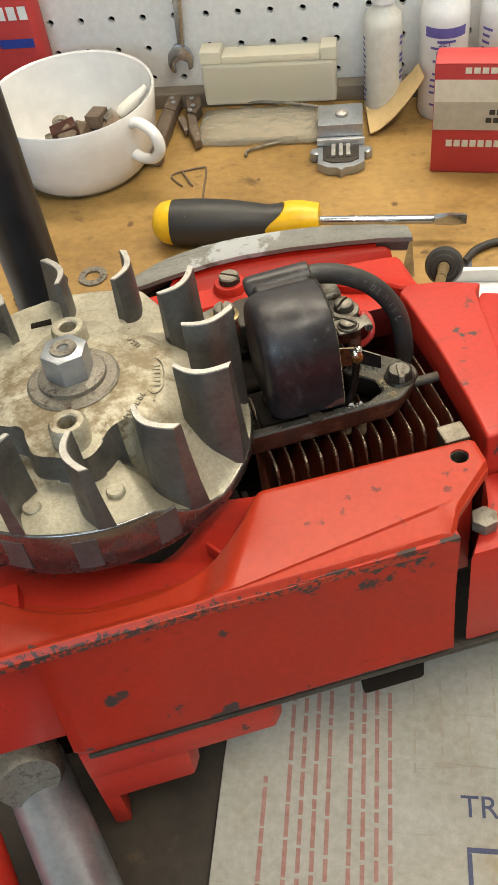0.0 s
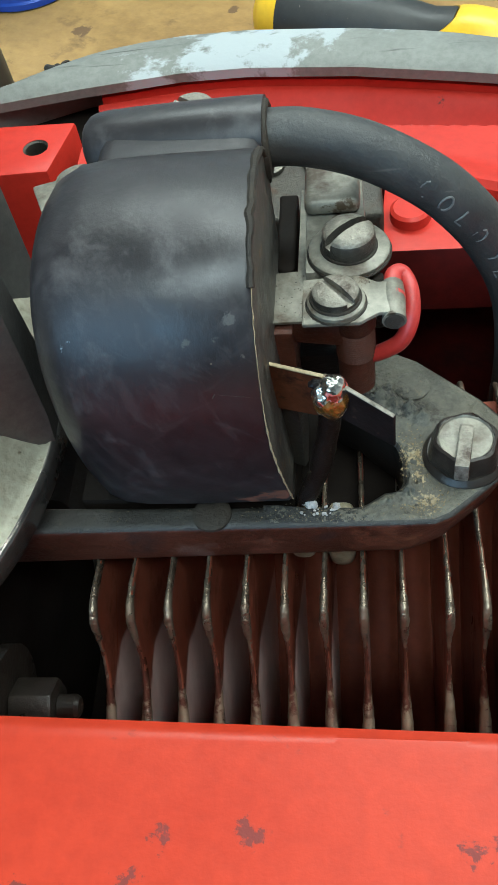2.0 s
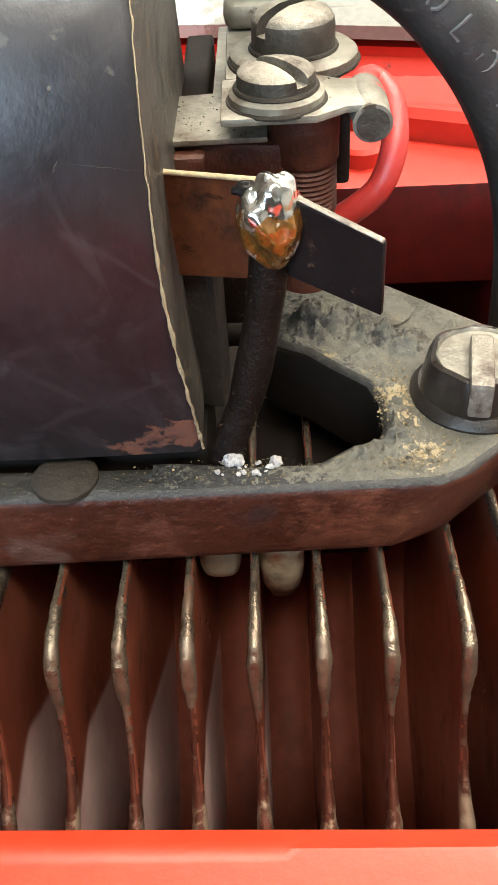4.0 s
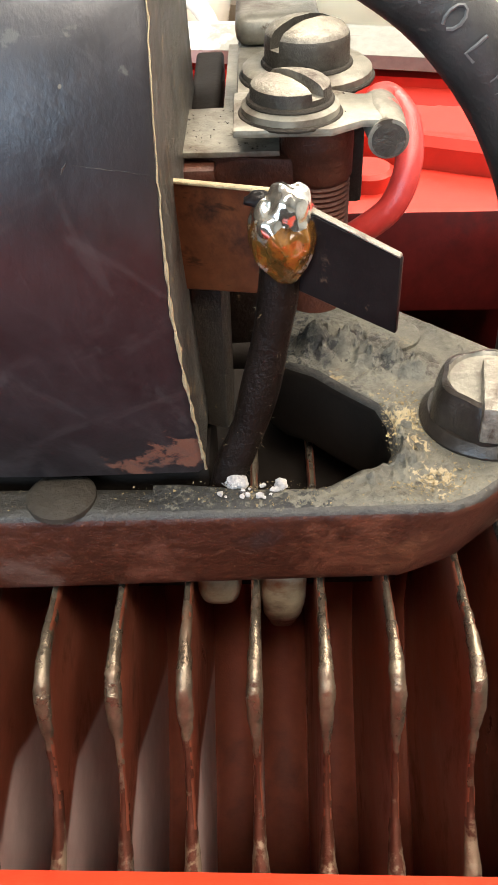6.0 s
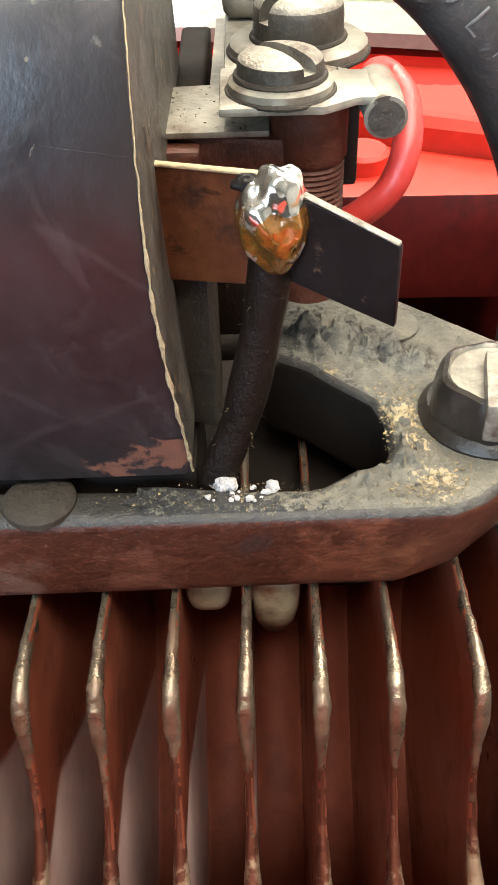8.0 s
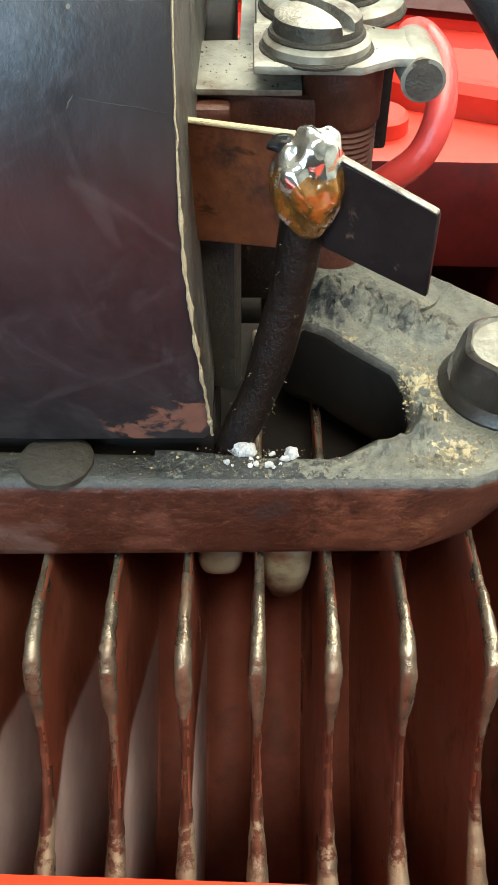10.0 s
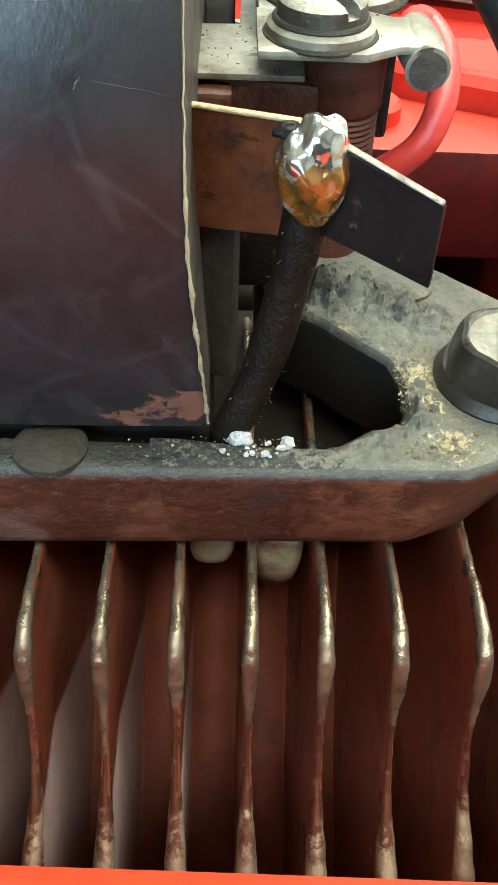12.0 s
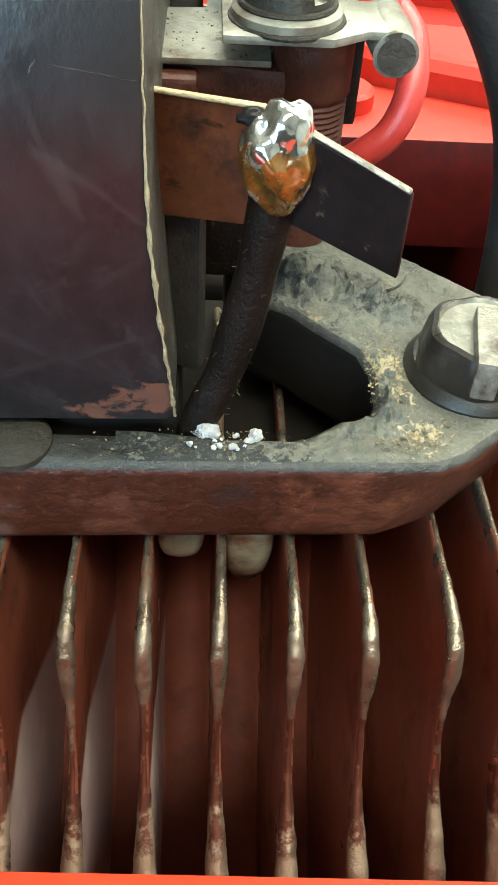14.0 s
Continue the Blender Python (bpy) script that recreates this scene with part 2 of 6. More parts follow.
# pale spots at x 62.5 and 66.5 are window glints painted in
COIL = surf("coil_compound", (0.0088, 0.0071, 0.0077), (0.0200, 0.0162, 0.0177), 75, (0.28, 0.50), 0, 0.14, (0.074, 0.067, 0.066), 120, 0.55, fine=7, edge=0.26, stretch=(1.2, 1.0, 0.8), spec=0.48, ragged_scale=330, scratch=(55, 0.57, (0.050, 0.043, 0.043), 0.20, (((0, 0.75, 0.1), 11.0), ((0.2, -0.5, 0.2), 6.0), ((0, 1.25, 0.2), 9.0))),
            wear_or_light=[((86.5, -9.5, -43.5), 6.5, (0.13, 0.055, 0.034)), ((82.5, -10, -45), 4.5, (0.13, 0.055, 0.034)), ((62.5, -8, -24), 1.8, (0.3, 0.32, 0.36)), ((84.6, -8.6, -12.0), 2.2, (0.055, 0.052, 0.047)), ((82.6, -9.6, -13.6), 1.5, (0.06, 0.054, 0.044)), ((79.6, -9.9, -14.0), 1.4, (0.052, 0.049, 0.044)), ((85.6, -10.6, -15.6), 1.0, (0.055, 0.05, 0.043)), ((82.0, -10.9, -16.2), 0.35, (0.10, 0.085, 0.06)), ((81.6, -10.5, -15.2), 0.35, (0.11, 0.09, 0.06)), ((66.5, -9, -14), 1.6, (0.25, 0.27, 0.30)), ((71.4, -11, -14), 1.0, (0.2, 0.2, 0.2))])
COIL_END = surf("coil_end", (0.016, 0.014, 0.012), (0.068, 0.060, 0.050), 240, (0.32, 0.6), 0, 0.5, (0.21, 0.145, 0.07), 460, 0.59, edge=0.1)
BOBBIN = surf("grimy_bobbin", (0.010, 0.008, 0.007), (0.045, 0.036, 0.026), 160, (0.5, 0.7), 0, 0.6, (0.16, 0.115, 0.055), 500, 0.64, edge=0.1, spec=0.2)
RAW = surf("raw_coil_edge", (0.22, 0.16, 0.08), (0.42, 0.34, 0.20), 500, (0.6, 0.8), 0, 0.6)
RUBBER = surf("black_rubber", (0.014, 0.014, 0.014), (0.04, 0.038, 0.035), 130, (0.40, 0.62), 0, 0.35, (0.20, 0.165, 0.115), 300, 0.655, edge=0.1, scratch=(40, 0.66, (0.13, 0.12, 0.10), 0.5))
LEAD = surf("varnished_lead", (0.004, 0.0027, 0.002), (0.011, 0.0058, 0.0036), 260, (0.34, 0.55), 0, 0.5, (0.09, 0.058, 0.03), 900, 0.65, spec=0.13)
REDWIRE = surf("red_wire", (0.33, 0.022, 0.018), (0.44, 0.038, 0.030), 200, (0.32, 0.45), 0, 0.15, (0.12, 0.03, 0.025), 200, 0.62)
COPPER = surf("copper_foil", (0.050, 0.017, 0.009), (0.21, 0.076, 0.032), 120, (0.22, 0.42), 0.6, 0.10, (0.016, 0.008, 0.006), 170, 0.53, edge=0.16, scratch=(50, 0.63, (0.02, 0.010, 0.007), 0.7))
SOLDER = surf("solder", (0.30, 0.27, 0.23), (0.80, 0.76, 0.68), 300, (0.06, 0.16), 0.97, 0.04, (0.24, 0.13, 0.035), 420, 0.60, 0.9, coat=1.0, edge=0.08)
FLUX = surf("amber_flux", (0.05, 0.02, 0.008), (0.40, 0.17, 0.025), 420, (0.05, 0.14), 0.55, 0.04, (0.60, 0.56, 0.48), 420, 0.56, 0.95, coat=1.0, edge=0.06)
WHITE_BLOB = surf("white_grease", (0.30, 0.27, 0.25), (0.60, 0.56, 0.54), 700, (0.4, 0.6), 0, 0.8, (0.08, 0.06, 0.05), 700, 0.56)
GREY_HANDLE = surf("grey_painted_metal", (0.13, 0.13, 0.115), (0.23, 0.23, 0.21), 45, (0.45, 0.6), 0.1, 0.15, (0.33, 0.345, 0.35), 20, 0.50, 0.0, fine=14, edge=0.03, spec=0.2, scratch=(18, 0.66, (0.07, 0.065, 0.06), 0.8))
BLACK = surf("matt_black", (0.0055, 0.0043, 0.0034), (0.014, 0.010, 0.0075), 80, (0.6, 0.8), 0, 0.2, spec=0.08)
TUBE = surf("black_tube_paint", (0.012, 0.012, 0.013), (0.022, 0.022, 0.023), 60, (0.36, 0.46), 0, 0.05)
STAIN = (0.13, 0.072, 0.028)
BENCH = surf("oiled_bench_board", (0.20, 0.112, 0.032), (0.46, 0.285, 0.092), 9, (0.40, 0.62), 0, 0.25, (0.10, 0.056, 0.022), 34, 0.575, fine=14, stretch=(1, 1.3, 1), edge=0.16, ragged_scale=70,
             wear_or_light=[((x, y, 0), r, STAIN) for x, y, r in ((-20, 650, 6), (12, 640, 9), (22, 612, 10), (-34, 668, 5), (-60, 690, 4), (40, 655, 8), (60, 600, 7), (-150, 640, 6), (-170, 600, 5), (-95, 585, 8), (-40, 590, 7), (-220, 610, 12), (-25, 600, 5), (75, 640, 10))])
PEG = surf("white_pegboard", (0.70, 0.69, 0.66), (0.80, 0.79, 0.76), 6, (0.4, 0.55), 0, 0.05, fine=30)
PLASTER = surf("plaster", (0.62, 0.60, 0.56), (0.72, 0.70, 0.66), 3, (0.8, 0.9), 0, 0.1)
# dark tone for the unseen floor and lower wall, mirrored in the coil
SURROUND = surf("dark_surround", (0.035, 0.032, 0.029), (0.095, 0.088, 0.08), 6, (0.6, 0.85), 0, 0.2, fine=30)
STRIP = surf("grey_batten", (0.12, 0.095, 0.07), (0.25, 0.21, 0.16), 40, (0.6, 0.8), 0, 0.3, stretch=(0.2, 1, 1))
CERAMIC = surf("white_glazed_ceramic", (0.72, 0.71, 0.68), (0.82, 0.81, 0.79), 8, (0.10, 0.18), 0, 0.02, coat=0.5)
YELLOW = surf("yellow_plastic", (0.72, 0.42, 0.01), (0.82, 0.52, 0.015), 30, (0.3, 0.42), 0, 0.05, (0.40, 0.22, 0.02), 120, 0.70)
GRIP = surf("black_grip", (0.018, 0.018, 0.017), (0.038, 0.036, 0.034), 60, (0.40, 0.6), 0, 0.1, (0.22, 0.19, 0.14), 190, 0.72, scratch=(40, 0.70, (0.25, 0.22, 0.17), 0.7))
CHROME = surf("chrome", (0.36, 0.39, 0.44), (0.62, 0.65, 0.70), 60, (0.14, 0.30), 0.95, 0.05)
RUSTY = surf("rusty_tool_steel", (0.11, 0.075, 0.05), (0.25, 0.19, 0.14), 110, (0.45, 0.65), 0.45, 0.4, (0.30, 0.26, 0.21), 120, 0.6)
BLUE = surf("blue_tin_print", (0.012, 0.035, 0.24), (0.02, 0.06, 0.34), 40, (0.28, 0.4), 0.1, 0.03)
PALEBLUE = surf("pale_print", (0.24, 0.32, 0.55), (0.40, 0.48, 0.68), 150, (0.35, 0.5), 0, 0.03)
TIN = surf("tin_lining", (0.45, 0.46, 0.47), (0.62, 0.63, 0.64), 40, (0.25, 0.4), 0.7, 0.05)
WHITEPL = surf("white_plastic", (0.68, 0.68, 0.67), (0.78, 0.78, 0.77), 20, (0.35, 0.5), 0, 0.03)
MILKY = surf("milky_bottle", (0.58, 0.57, 0.50), (0.70, 0.69, 0.63), 25, (0.35, 0.5), 0, 0.05)
PURPLE = surf("purple_print", (0.08, 0.07, 0.28), (0.15, 0.13, 0.40), 200, (0.5, 0.6), 0, 0.02)
CARTON = surf("red_carton", (0.42, 0.03, 0.03), (0.52, 0.045, 0.04), 20, (0.5, 0.65), 0, 0.08, (0.55, 0.28, 0.22), 160, 0.72)
CREAM = surf("cream_print", (0.58, 0.52, 0.40), (0.68, 0.62, 0.50), 30, (0.55, 0.7), 0, 0.05)
GREYPR = surf("grey_print", (0.38, 0.325, 0.24), (0.46, 0.40, 0.31), 30, (0.55, 0.7), 0, 0.05)
TAN = surf("tan_card", (0.55, 0.38, 0.17), (0.66, 0.48, 0.24), 30, (0.6, 0.75), 0, 0.1)
MAILER = surf("mailer_card", (0.36, 0.32, 0.245), (0.55, 0.52, 0.45), 12, (0.6, 0.75), 0, 0.2, (0.32, 0.22, 0.10), 16, 0.54, fine=25, edge=0.24, scratch=(9, 0.66, (0.26, 0.18, 0.10), 0.5))
REDINK = surf("red_ink", (0.34, 0.13, 0.10), (0.48, 0.29, 0.23), 300, (0.6, 0.7), 0, 0.02)
NAVYINK = surf("navy_ink", (0.05, 0.06, 0.12), (0.10, 0.11, 0.18), 300, (0.6, 0.7), 0, 0.02)
MAT = surf("dark_mat", (0.02, 0.016, 0.011), (0.06, 0.045, 0.03), 30, (0.45, 0.7), 0, 0.3, (0.13, 0.085, 0.04), 30, 0.6, edge=0.15)
ALLOY = surf("grey_alloy", (0.30, 0.32, 0.34), (0.46, 0.48, 0.50), 60, (0.28, 0.4), 0.7, 0.1)
PAPER = surf("white_paper", (0.56, 0.55, 0.53), (0.64, 0.63, 0.61), 15, (0.7, 0.85), 0, 0.05)
COTTON = surf("cotton", (0.75, 0.74, 0.72), (0.84, 0.83, 0.81), 300, (0.85, 0.95), 0, 0.5)
BAG = glass("cloudy_bag", (0.80, 0.75, 0.62), 0.22, 0.8)
CLEAR = glass("yellowed_case", (0.88, 0.84, 0.70), 0.30, 0.6)
BRASS = surf("brass", (0.22, 0.155, 0.07), (0.40, 0.30, 0.15), 150, (0.35, 0.55), 0.7, 0.3, (0.09, 0.06, 0.03), 200, 0.55)
PLUG = surf("plug_ceramic", (0.70, 0.66, 0.58), (0.78, 0.75, 0.68), 100, (0.2, 0.3), 0, 0.05)


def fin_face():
    """Oily brown fin metal with a pale patch of light painted low at the front."""
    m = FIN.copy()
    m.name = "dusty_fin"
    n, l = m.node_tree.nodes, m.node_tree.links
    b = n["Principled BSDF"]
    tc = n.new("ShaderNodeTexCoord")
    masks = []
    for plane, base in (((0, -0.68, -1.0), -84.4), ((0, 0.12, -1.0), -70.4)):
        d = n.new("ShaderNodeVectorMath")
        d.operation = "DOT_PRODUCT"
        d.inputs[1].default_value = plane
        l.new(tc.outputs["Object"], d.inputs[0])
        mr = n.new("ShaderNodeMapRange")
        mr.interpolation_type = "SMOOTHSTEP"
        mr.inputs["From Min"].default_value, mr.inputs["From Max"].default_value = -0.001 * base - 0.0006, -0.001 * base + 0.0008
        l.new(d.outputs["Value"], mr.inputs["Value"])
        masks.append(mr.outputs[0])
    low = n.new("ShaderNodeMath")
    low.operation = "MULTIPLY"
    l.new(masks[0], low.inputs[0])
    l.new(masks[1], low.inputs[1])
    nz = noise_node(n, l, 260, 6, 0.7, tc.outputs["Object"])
    lit_tone = ramp(n, l, nz.outputs[0], [(0.25, (0.60, 0.42, 0.37)), (0.72, (0.74, 0.56, 0.50)), (0.80, (0.34, 0.19, 0.15))])
    l.new(mix(n, l, low.outputs[0], b.inputs["Base Color"].links[0].from_socket, lit_tone.outputs[0]), b.inputs["Base Color"])
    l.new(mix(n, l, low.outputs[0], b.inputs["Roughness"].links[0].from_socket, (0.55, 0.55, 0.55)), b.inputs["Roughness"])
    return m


FIN_LIT = fin_face()
GRIT = surf("dry_grit", (0.05, 0.037, 0.022), (0.34, 0.25, 0.12), 1500, (0.7, 0.9), 0, 0.3, (0.02, 0.016, 0.012), 1200, 0.58)
SAND = surf("grey_dust", (0.034, 0.030, 0.023), (0.165, 0.151, 0.114), 200, (0.5, 0.8), 0.1, 1.0, (0.30, 0.23, 0.12), 420, 0.61, edge=0.2, ragged_scale=1500,
            wear_or_light=[("X", (92, 106), (0.017, 0.016, 0.0145)), ((104.3, -1.5, -47.5), 4.2, (0.31, 0.24, 0.13)), ((105.0, -5.5, -47.5), 2.6, (0.33, 0.26, 0.15)), ((105.8, -9.3, -47.5), 3.6, (0.28, 0.22, 0.13)), ((98.6, 4, -47.5), 2.8, (0.2, 0.15, 0.08)), ((98.2, 8.4, -46.4), 4.2, (0.022, 0.019, 0.017)), ((100.6, 9.4, -46.8), 3.2, (0.030, 0.026, 0.022)), ((103.4, 5.9, -46.8), 2.8, (0.034, 0.029, 0.024)), ((105.6, 6.6, -47.0), 3.8, (0.030, 0.025, 0.02)), ((102.6, 9.0, -47.0), 3.4, (0.030, 0.025, 0.02)), ((107.4, 5.2, -47.2), 2.6, (0.05, 0.04, 0.03)), ((101.0, 3.2, -47.4), 1.8, (0.045, 0.038, 0.03)), ((97.6, -9.6, -47.4), 2.4, (0.05, 0.045, 0.036)), ((104.6, -9.9, -47.4), 1.3, (0.02, 0.015, 0.01)), ((103.2, -10.7, -47.4), 0.8, (0.02, 0.015, 0.01)), ((104.6, -2.6, -47.4), 0.8, (0.04, 0.025, 0.012))])
TAB = surf("dark_tab", (0.0045, 0.004, 0.004), (0.014, 0.0105, 0.010), 120, (0.24, 0.46), 0.0, 0.15, (0.09, 0.055, 0.035), 500, 0.62, edge=0.1, spec=0.07)
RIM = surf("oily_rim", (0.16, 0.14, 0.13), (0.30, 0.28, 0.26), 70, (0.18, 0.34), 0.9, 0.15, (0.06, 0.03, 0.025), 60, 0.56, 0.6, edge=0.12)
PRINT = surf("pale_lead_print", (0.07, 0.07, 0.068), (0.15, 0.15, 0.145), 300, (0.5, 0.7), 0, 0.3)


# ---- mesh helpers; the saw's own sizes are in millimetres ----
MM = 0.001


def part(name, bm, material, parent=None, label="", smooth=38, scale=1.0):
    """Links a bmesh as one mesh object, under a thing or a part."""
    if scale != 1.0:
        bmesh.ops.scale(bm, vec=(scale,) * 3, verts=bm.verts)
    bmesh.ops.recalc_face_normals(bm, faces=bm.faces)
    me = bpy.data.meshes.new(name)
    bm.to_mesh(me)
    bm.free()
    for m in material if isinstance(material, (list, tuple)) else [material]:
        me.materials.append(m)
    if smooth:
        me.polygons.foreach_set("use_smooth", [True] * len(me.polygons))
        me.set_sharp_from_angle(angle=radians(smooth))
    ob = new(name, me)
    if parent is not None:
        ob.parent = parent
    return tagged(ob, label)


def thing(name, m, label, category, group="", kind=""):
    ob = new(name)
    ob.empty_display_size = 0.02
    ob.matrix_world = m
    return tagged(ob, label, category, group, kind)


def add(bm, verts, faces):
    vs = [bm.verts.new(v) for v in verts]
    out = []
    for f in faces:
        try:
            out.append(bm.faces.new([vs[i] for i in f]))
        except ValueError:
            pass
    return vs, out


def soften(bm, width, segments=2, angle=30):
    edges = [e for e in bm.edges if len(e.link_faces) == 2 and e.calc_face_angle(0) > radians(angle)]
    if width and edges:
        bmesh.ops.bevel(bm, geom=edges, offset=width, segments=segments, affect="EDGES", profile=0.6, clamp_overlap=True)
    return bm


def prism(outline, lo, hi, bevel=0.0, segments=2, bm=None, m=None, angle=30):
    """A plan outline raised from lo to hi."""
    b = bmesh.new()
    n = len(outline)
    verts = [(x, y, lo) for x, y in outline] + [(x, y, hi) for x, y in outline]
    add(b, verts, [tuple(range(n - 1, -1, -1)), tuple(range(n, 2 * n))] + [(i, (i + 1) % n, n + (i + 1) % n, n + i) for i in range(n)])
    bmesh.ops.recalc_face_normals(b, faces=b.faces)
    soften(b, bevel, segments, angle)
    return join(bm, b, m)


def join(bm, b, m=None):
    if m is not None:
        bmesh.ops.transform(b, matrix=m, verts=b.verts)
    if bm is None:
        return b
    me = bpy.data.meshes.new("t")
    b.to_mesh(me)
    b.free()
    bm.from_mesh(me)
    bpy.data.meshes.remove(me)
    return bm


def box(x0, x1, y0, y1, z0, z1, bevel=0.0, bm=None, m=None, segments=2):
    return prism([(x0, y0), (x1, y0), (x1, y1), (x0, y1)], z0, z1, bevel, segments, bm, m)


def lathe(profile, seg=32, bm=None, m=None, cap=True):
    """Rows of (radius, height) turned about z."""
    b = bmesh.new()
    rings = []
    for r, z in profile:
        if r < 1e-9:
            rings.append([b.verts.new((0, 0, z))])
        else:
            rings.append([b.verts.new((r * math.cos(2 * math.pi * i / seg), r * math.sin(2 * math.pi * i / seg), z)) for i in range(seg)])
    for a, c in zip(rings, rings[1:]):
        for i in range(seg):
            j = (i + 1) % seg
            q = [a[i % len(a)], a[j % len(a)], c[j % len(c)], c[i % len(c)]]
            q = list(dict.fromkeys(q))
            if len(q) > 2:
                b.faces.new(q)
    if cap:
        for ring in (rings[0], rings[-1]):
            if len(ring) > 2:
                b.faces.new(ring)
    bmesh.ops.recalc_face_normals(b, faces=b.faces)
    return join(bm, b, m)


def curve(points, n=8):
    """Catmull-Rom through points."""
    p = [Vector(q) for q in points]
    p = [2 * p[0] - p[1]] + p + [2 * p[-1] - p[-2]]
    out = []
    for i in range(1, len(p) - 2):
        for k in range(n):
            t = k / n
            a, b, c, d = p[i - 1], p[i], p[i + 1], p[i + 2]
            out.append(0.5 * (2 * b + (c - a) * t + (2 * a - 5 * b + 4 * c - d) * t * t + (3 * b - a - 3 * c + d) * t ** 3))
    return out + [p[-2]]


def tube(points, radius, seg=14, bm=None, m=None, n=6, wobble=0.0):
    """A round bar along points; radius may be a number or a function of 0 to 1."""
    b = bmesh.new()
    pts = curve(points, n) if n > 1 else [Vector(q) for q in points]
    rings, up = [], None
    for i, c in enumerate(pts):
        d = (pts[min(i + 1, len(pts) - 1)] - pts[max(i - 1, 0)]).normalized()
        if up is None:
            up = d.orthogonal().normalized()
        up = (up - d * up.dot(d)).normalized()
        side = d.cross(up)
        r = radius(i / (len(pts) - 1)) if callable(radius) else radius
        if wobble:
            r *= 1 + wobble * noise.noise(c * 0.35 if r > 0.2 else c * 300)
        rings.append([b.verts.new(c + r * (math.cos(2 * math.pi * k / seg) * up + math.sin(2 * math.pi * k / seg) * side)) for k in range(seg)])
    for a, c in zip(rings, rings[1:]):
        for k in range(seg):
            b.faces.new((a[k], a[(k + 1) % seg], c[(k + 1) % seg], c[k]))
    b.faces.new(rings[0]), b.faces.new(rings[-1])
    bmesh.ops.recalc_face_normals(b, faces=b.faces)
    return join(bm, b, m)


def hexagon(r, turn=0.0, sides=6):
    return [(r * math.cos(radians(turn) + 2 * math.pi * i / sides), r * math.sin(radians(turn) + 2 * math.pi * i / sides)) for i in range(sides)]


def slab(sections, closed=True, cap=True, bm=None):
    """Rows of equal point rings joined by faces."""
    b = bmesh.new()
    rows = [[b.verts.new(p) for p in s] for s in sections]
    n = len(rows[0])
    for a, c in zip(rows, rows[1:]):
        for i in range(n if closed else n - 1):
            b.faces.new((a[i], a[(i + 1) % n], c[(i + 1) % n], c[i]))
    if cap:
        b.faces.new(rows[0]), b.faces.new(rows[-1])
    bmesh.ops.recalc_face_normals(b, faces=b.faces)
    return join(bm, b)


def text_mesh(body, size, depth):
    cu = bpy.data.curves.new("t", "FONT")
    cu.body, cu.size, cu.extrude, cu.align_x, cu.align_y = body, size, depth, "CENTER", "CENTER"
    ob = new("t", cu)
    me = bpy.data.meshes.new_from_object(ob.evaluated_get(bpy.context.evaluated_depsgraph_get()))
    bpy.data.objects.remove(ob)
    bpy.data.curves.remove(cu)
    b = bmesh.new()
    b.from_mesh(me)
    bpy.data.meshes.remove(me)
    return b


def at(x, y, z, rz=0, rx=0, ry=0):
    return pose(x, y, z, rx, ry, rz)


def cut(ob, cutter):
    """Takes the cutter's bulk out of a mesh."""
    bmesh.ops.recalc_face_normals(cutter, faces=cutter.faces)
    me = bpy.data.meshes.new("cutter")
    cutter.to_mesh(me)
    cutter.free()
    other = new("cutter", me)
    other.matrix_world = ob.matrix_world if ob.parent is None else Matrix()
    keep = ob.parent
    ob.parent = None
    m = ob.modifiers.new("cut", "BOOLEAN")
    m.operation, m.object, m.solver = "DIFFERENCE", other, "EXACT"
    done = bpy.data.meshes.new_from_object(ob.evaluated_get(bpy.context.evaluated_depsgraph_get()))
    ob.modifiers.remove(m)
    done.name = ob.data.name
    done.polygons.foreach_set("use_smooth", [True] * len(done.polygons))
    done.set_sharp_from_angle(angle=radians(35))
    ob.data = done
    ob.parent = keep
    bpy.data.objects.remove(other)
    return ob


def step(x):
    x = min(1.0, max(0.0, x))
    return x * x * (3 - 2 * x)


def along(table, x):
    return float(np.interp(x, [p[0] for p in table], [p[1] for p in table]))


def grid(ns, nt, f, thick):
    """A bent plate: f(s, t) for s, t in 0 to 1 gives its upper side; it is thick downwards."""
    b = bmesh.new()
    top = [[b.verts.new(f(i / ns, j / nt)) for j in range(nt + 1)] for i in range(ns + 1)]
    low = [[b.verts.new((v.co.x, v.co.y, v.co.z - thick)) for v in row] for row in top]
    for i in range(ns):
        for j in range(nt):
            b.faces.new((top[i][j], top[i + 1][j], top[i + 1][j + 1], top[i][j + 1]))
            b.faces.new((low[i][j], low[i][j + 1], low[i + 1][j + 1], low[i + 1][j]))
    for i in range(ns):
        b.faces.new((top[i][0], low[i][0], low[i + 1][0], top[i + 1][0]))
        b.faces.new((top[i][nt], top[i + 1][nt], low[i + 1][nt], low[i][nt]))
    for j in range(nt):
        b.faces.new((top[0][j], top[0][j + 1], low[0][j + 1], low[0][j]))
        b.faces.new((top[ns][j], low[ns][j], low[ns][j + 1], top[ns][j + 1]))
    bmesh.ops.recalc_face_normals(b, faces=b.faces)
    return b


# ---- the room ----
def wall(name, x0, x1, y0, y1, z0, z1, material=PLASTER):
    return tagged(part(name, box(x0, x1, y0, y1, z0, z1), material, smooth=0), "plain plaster workshop wall", "wall", kind="structure")


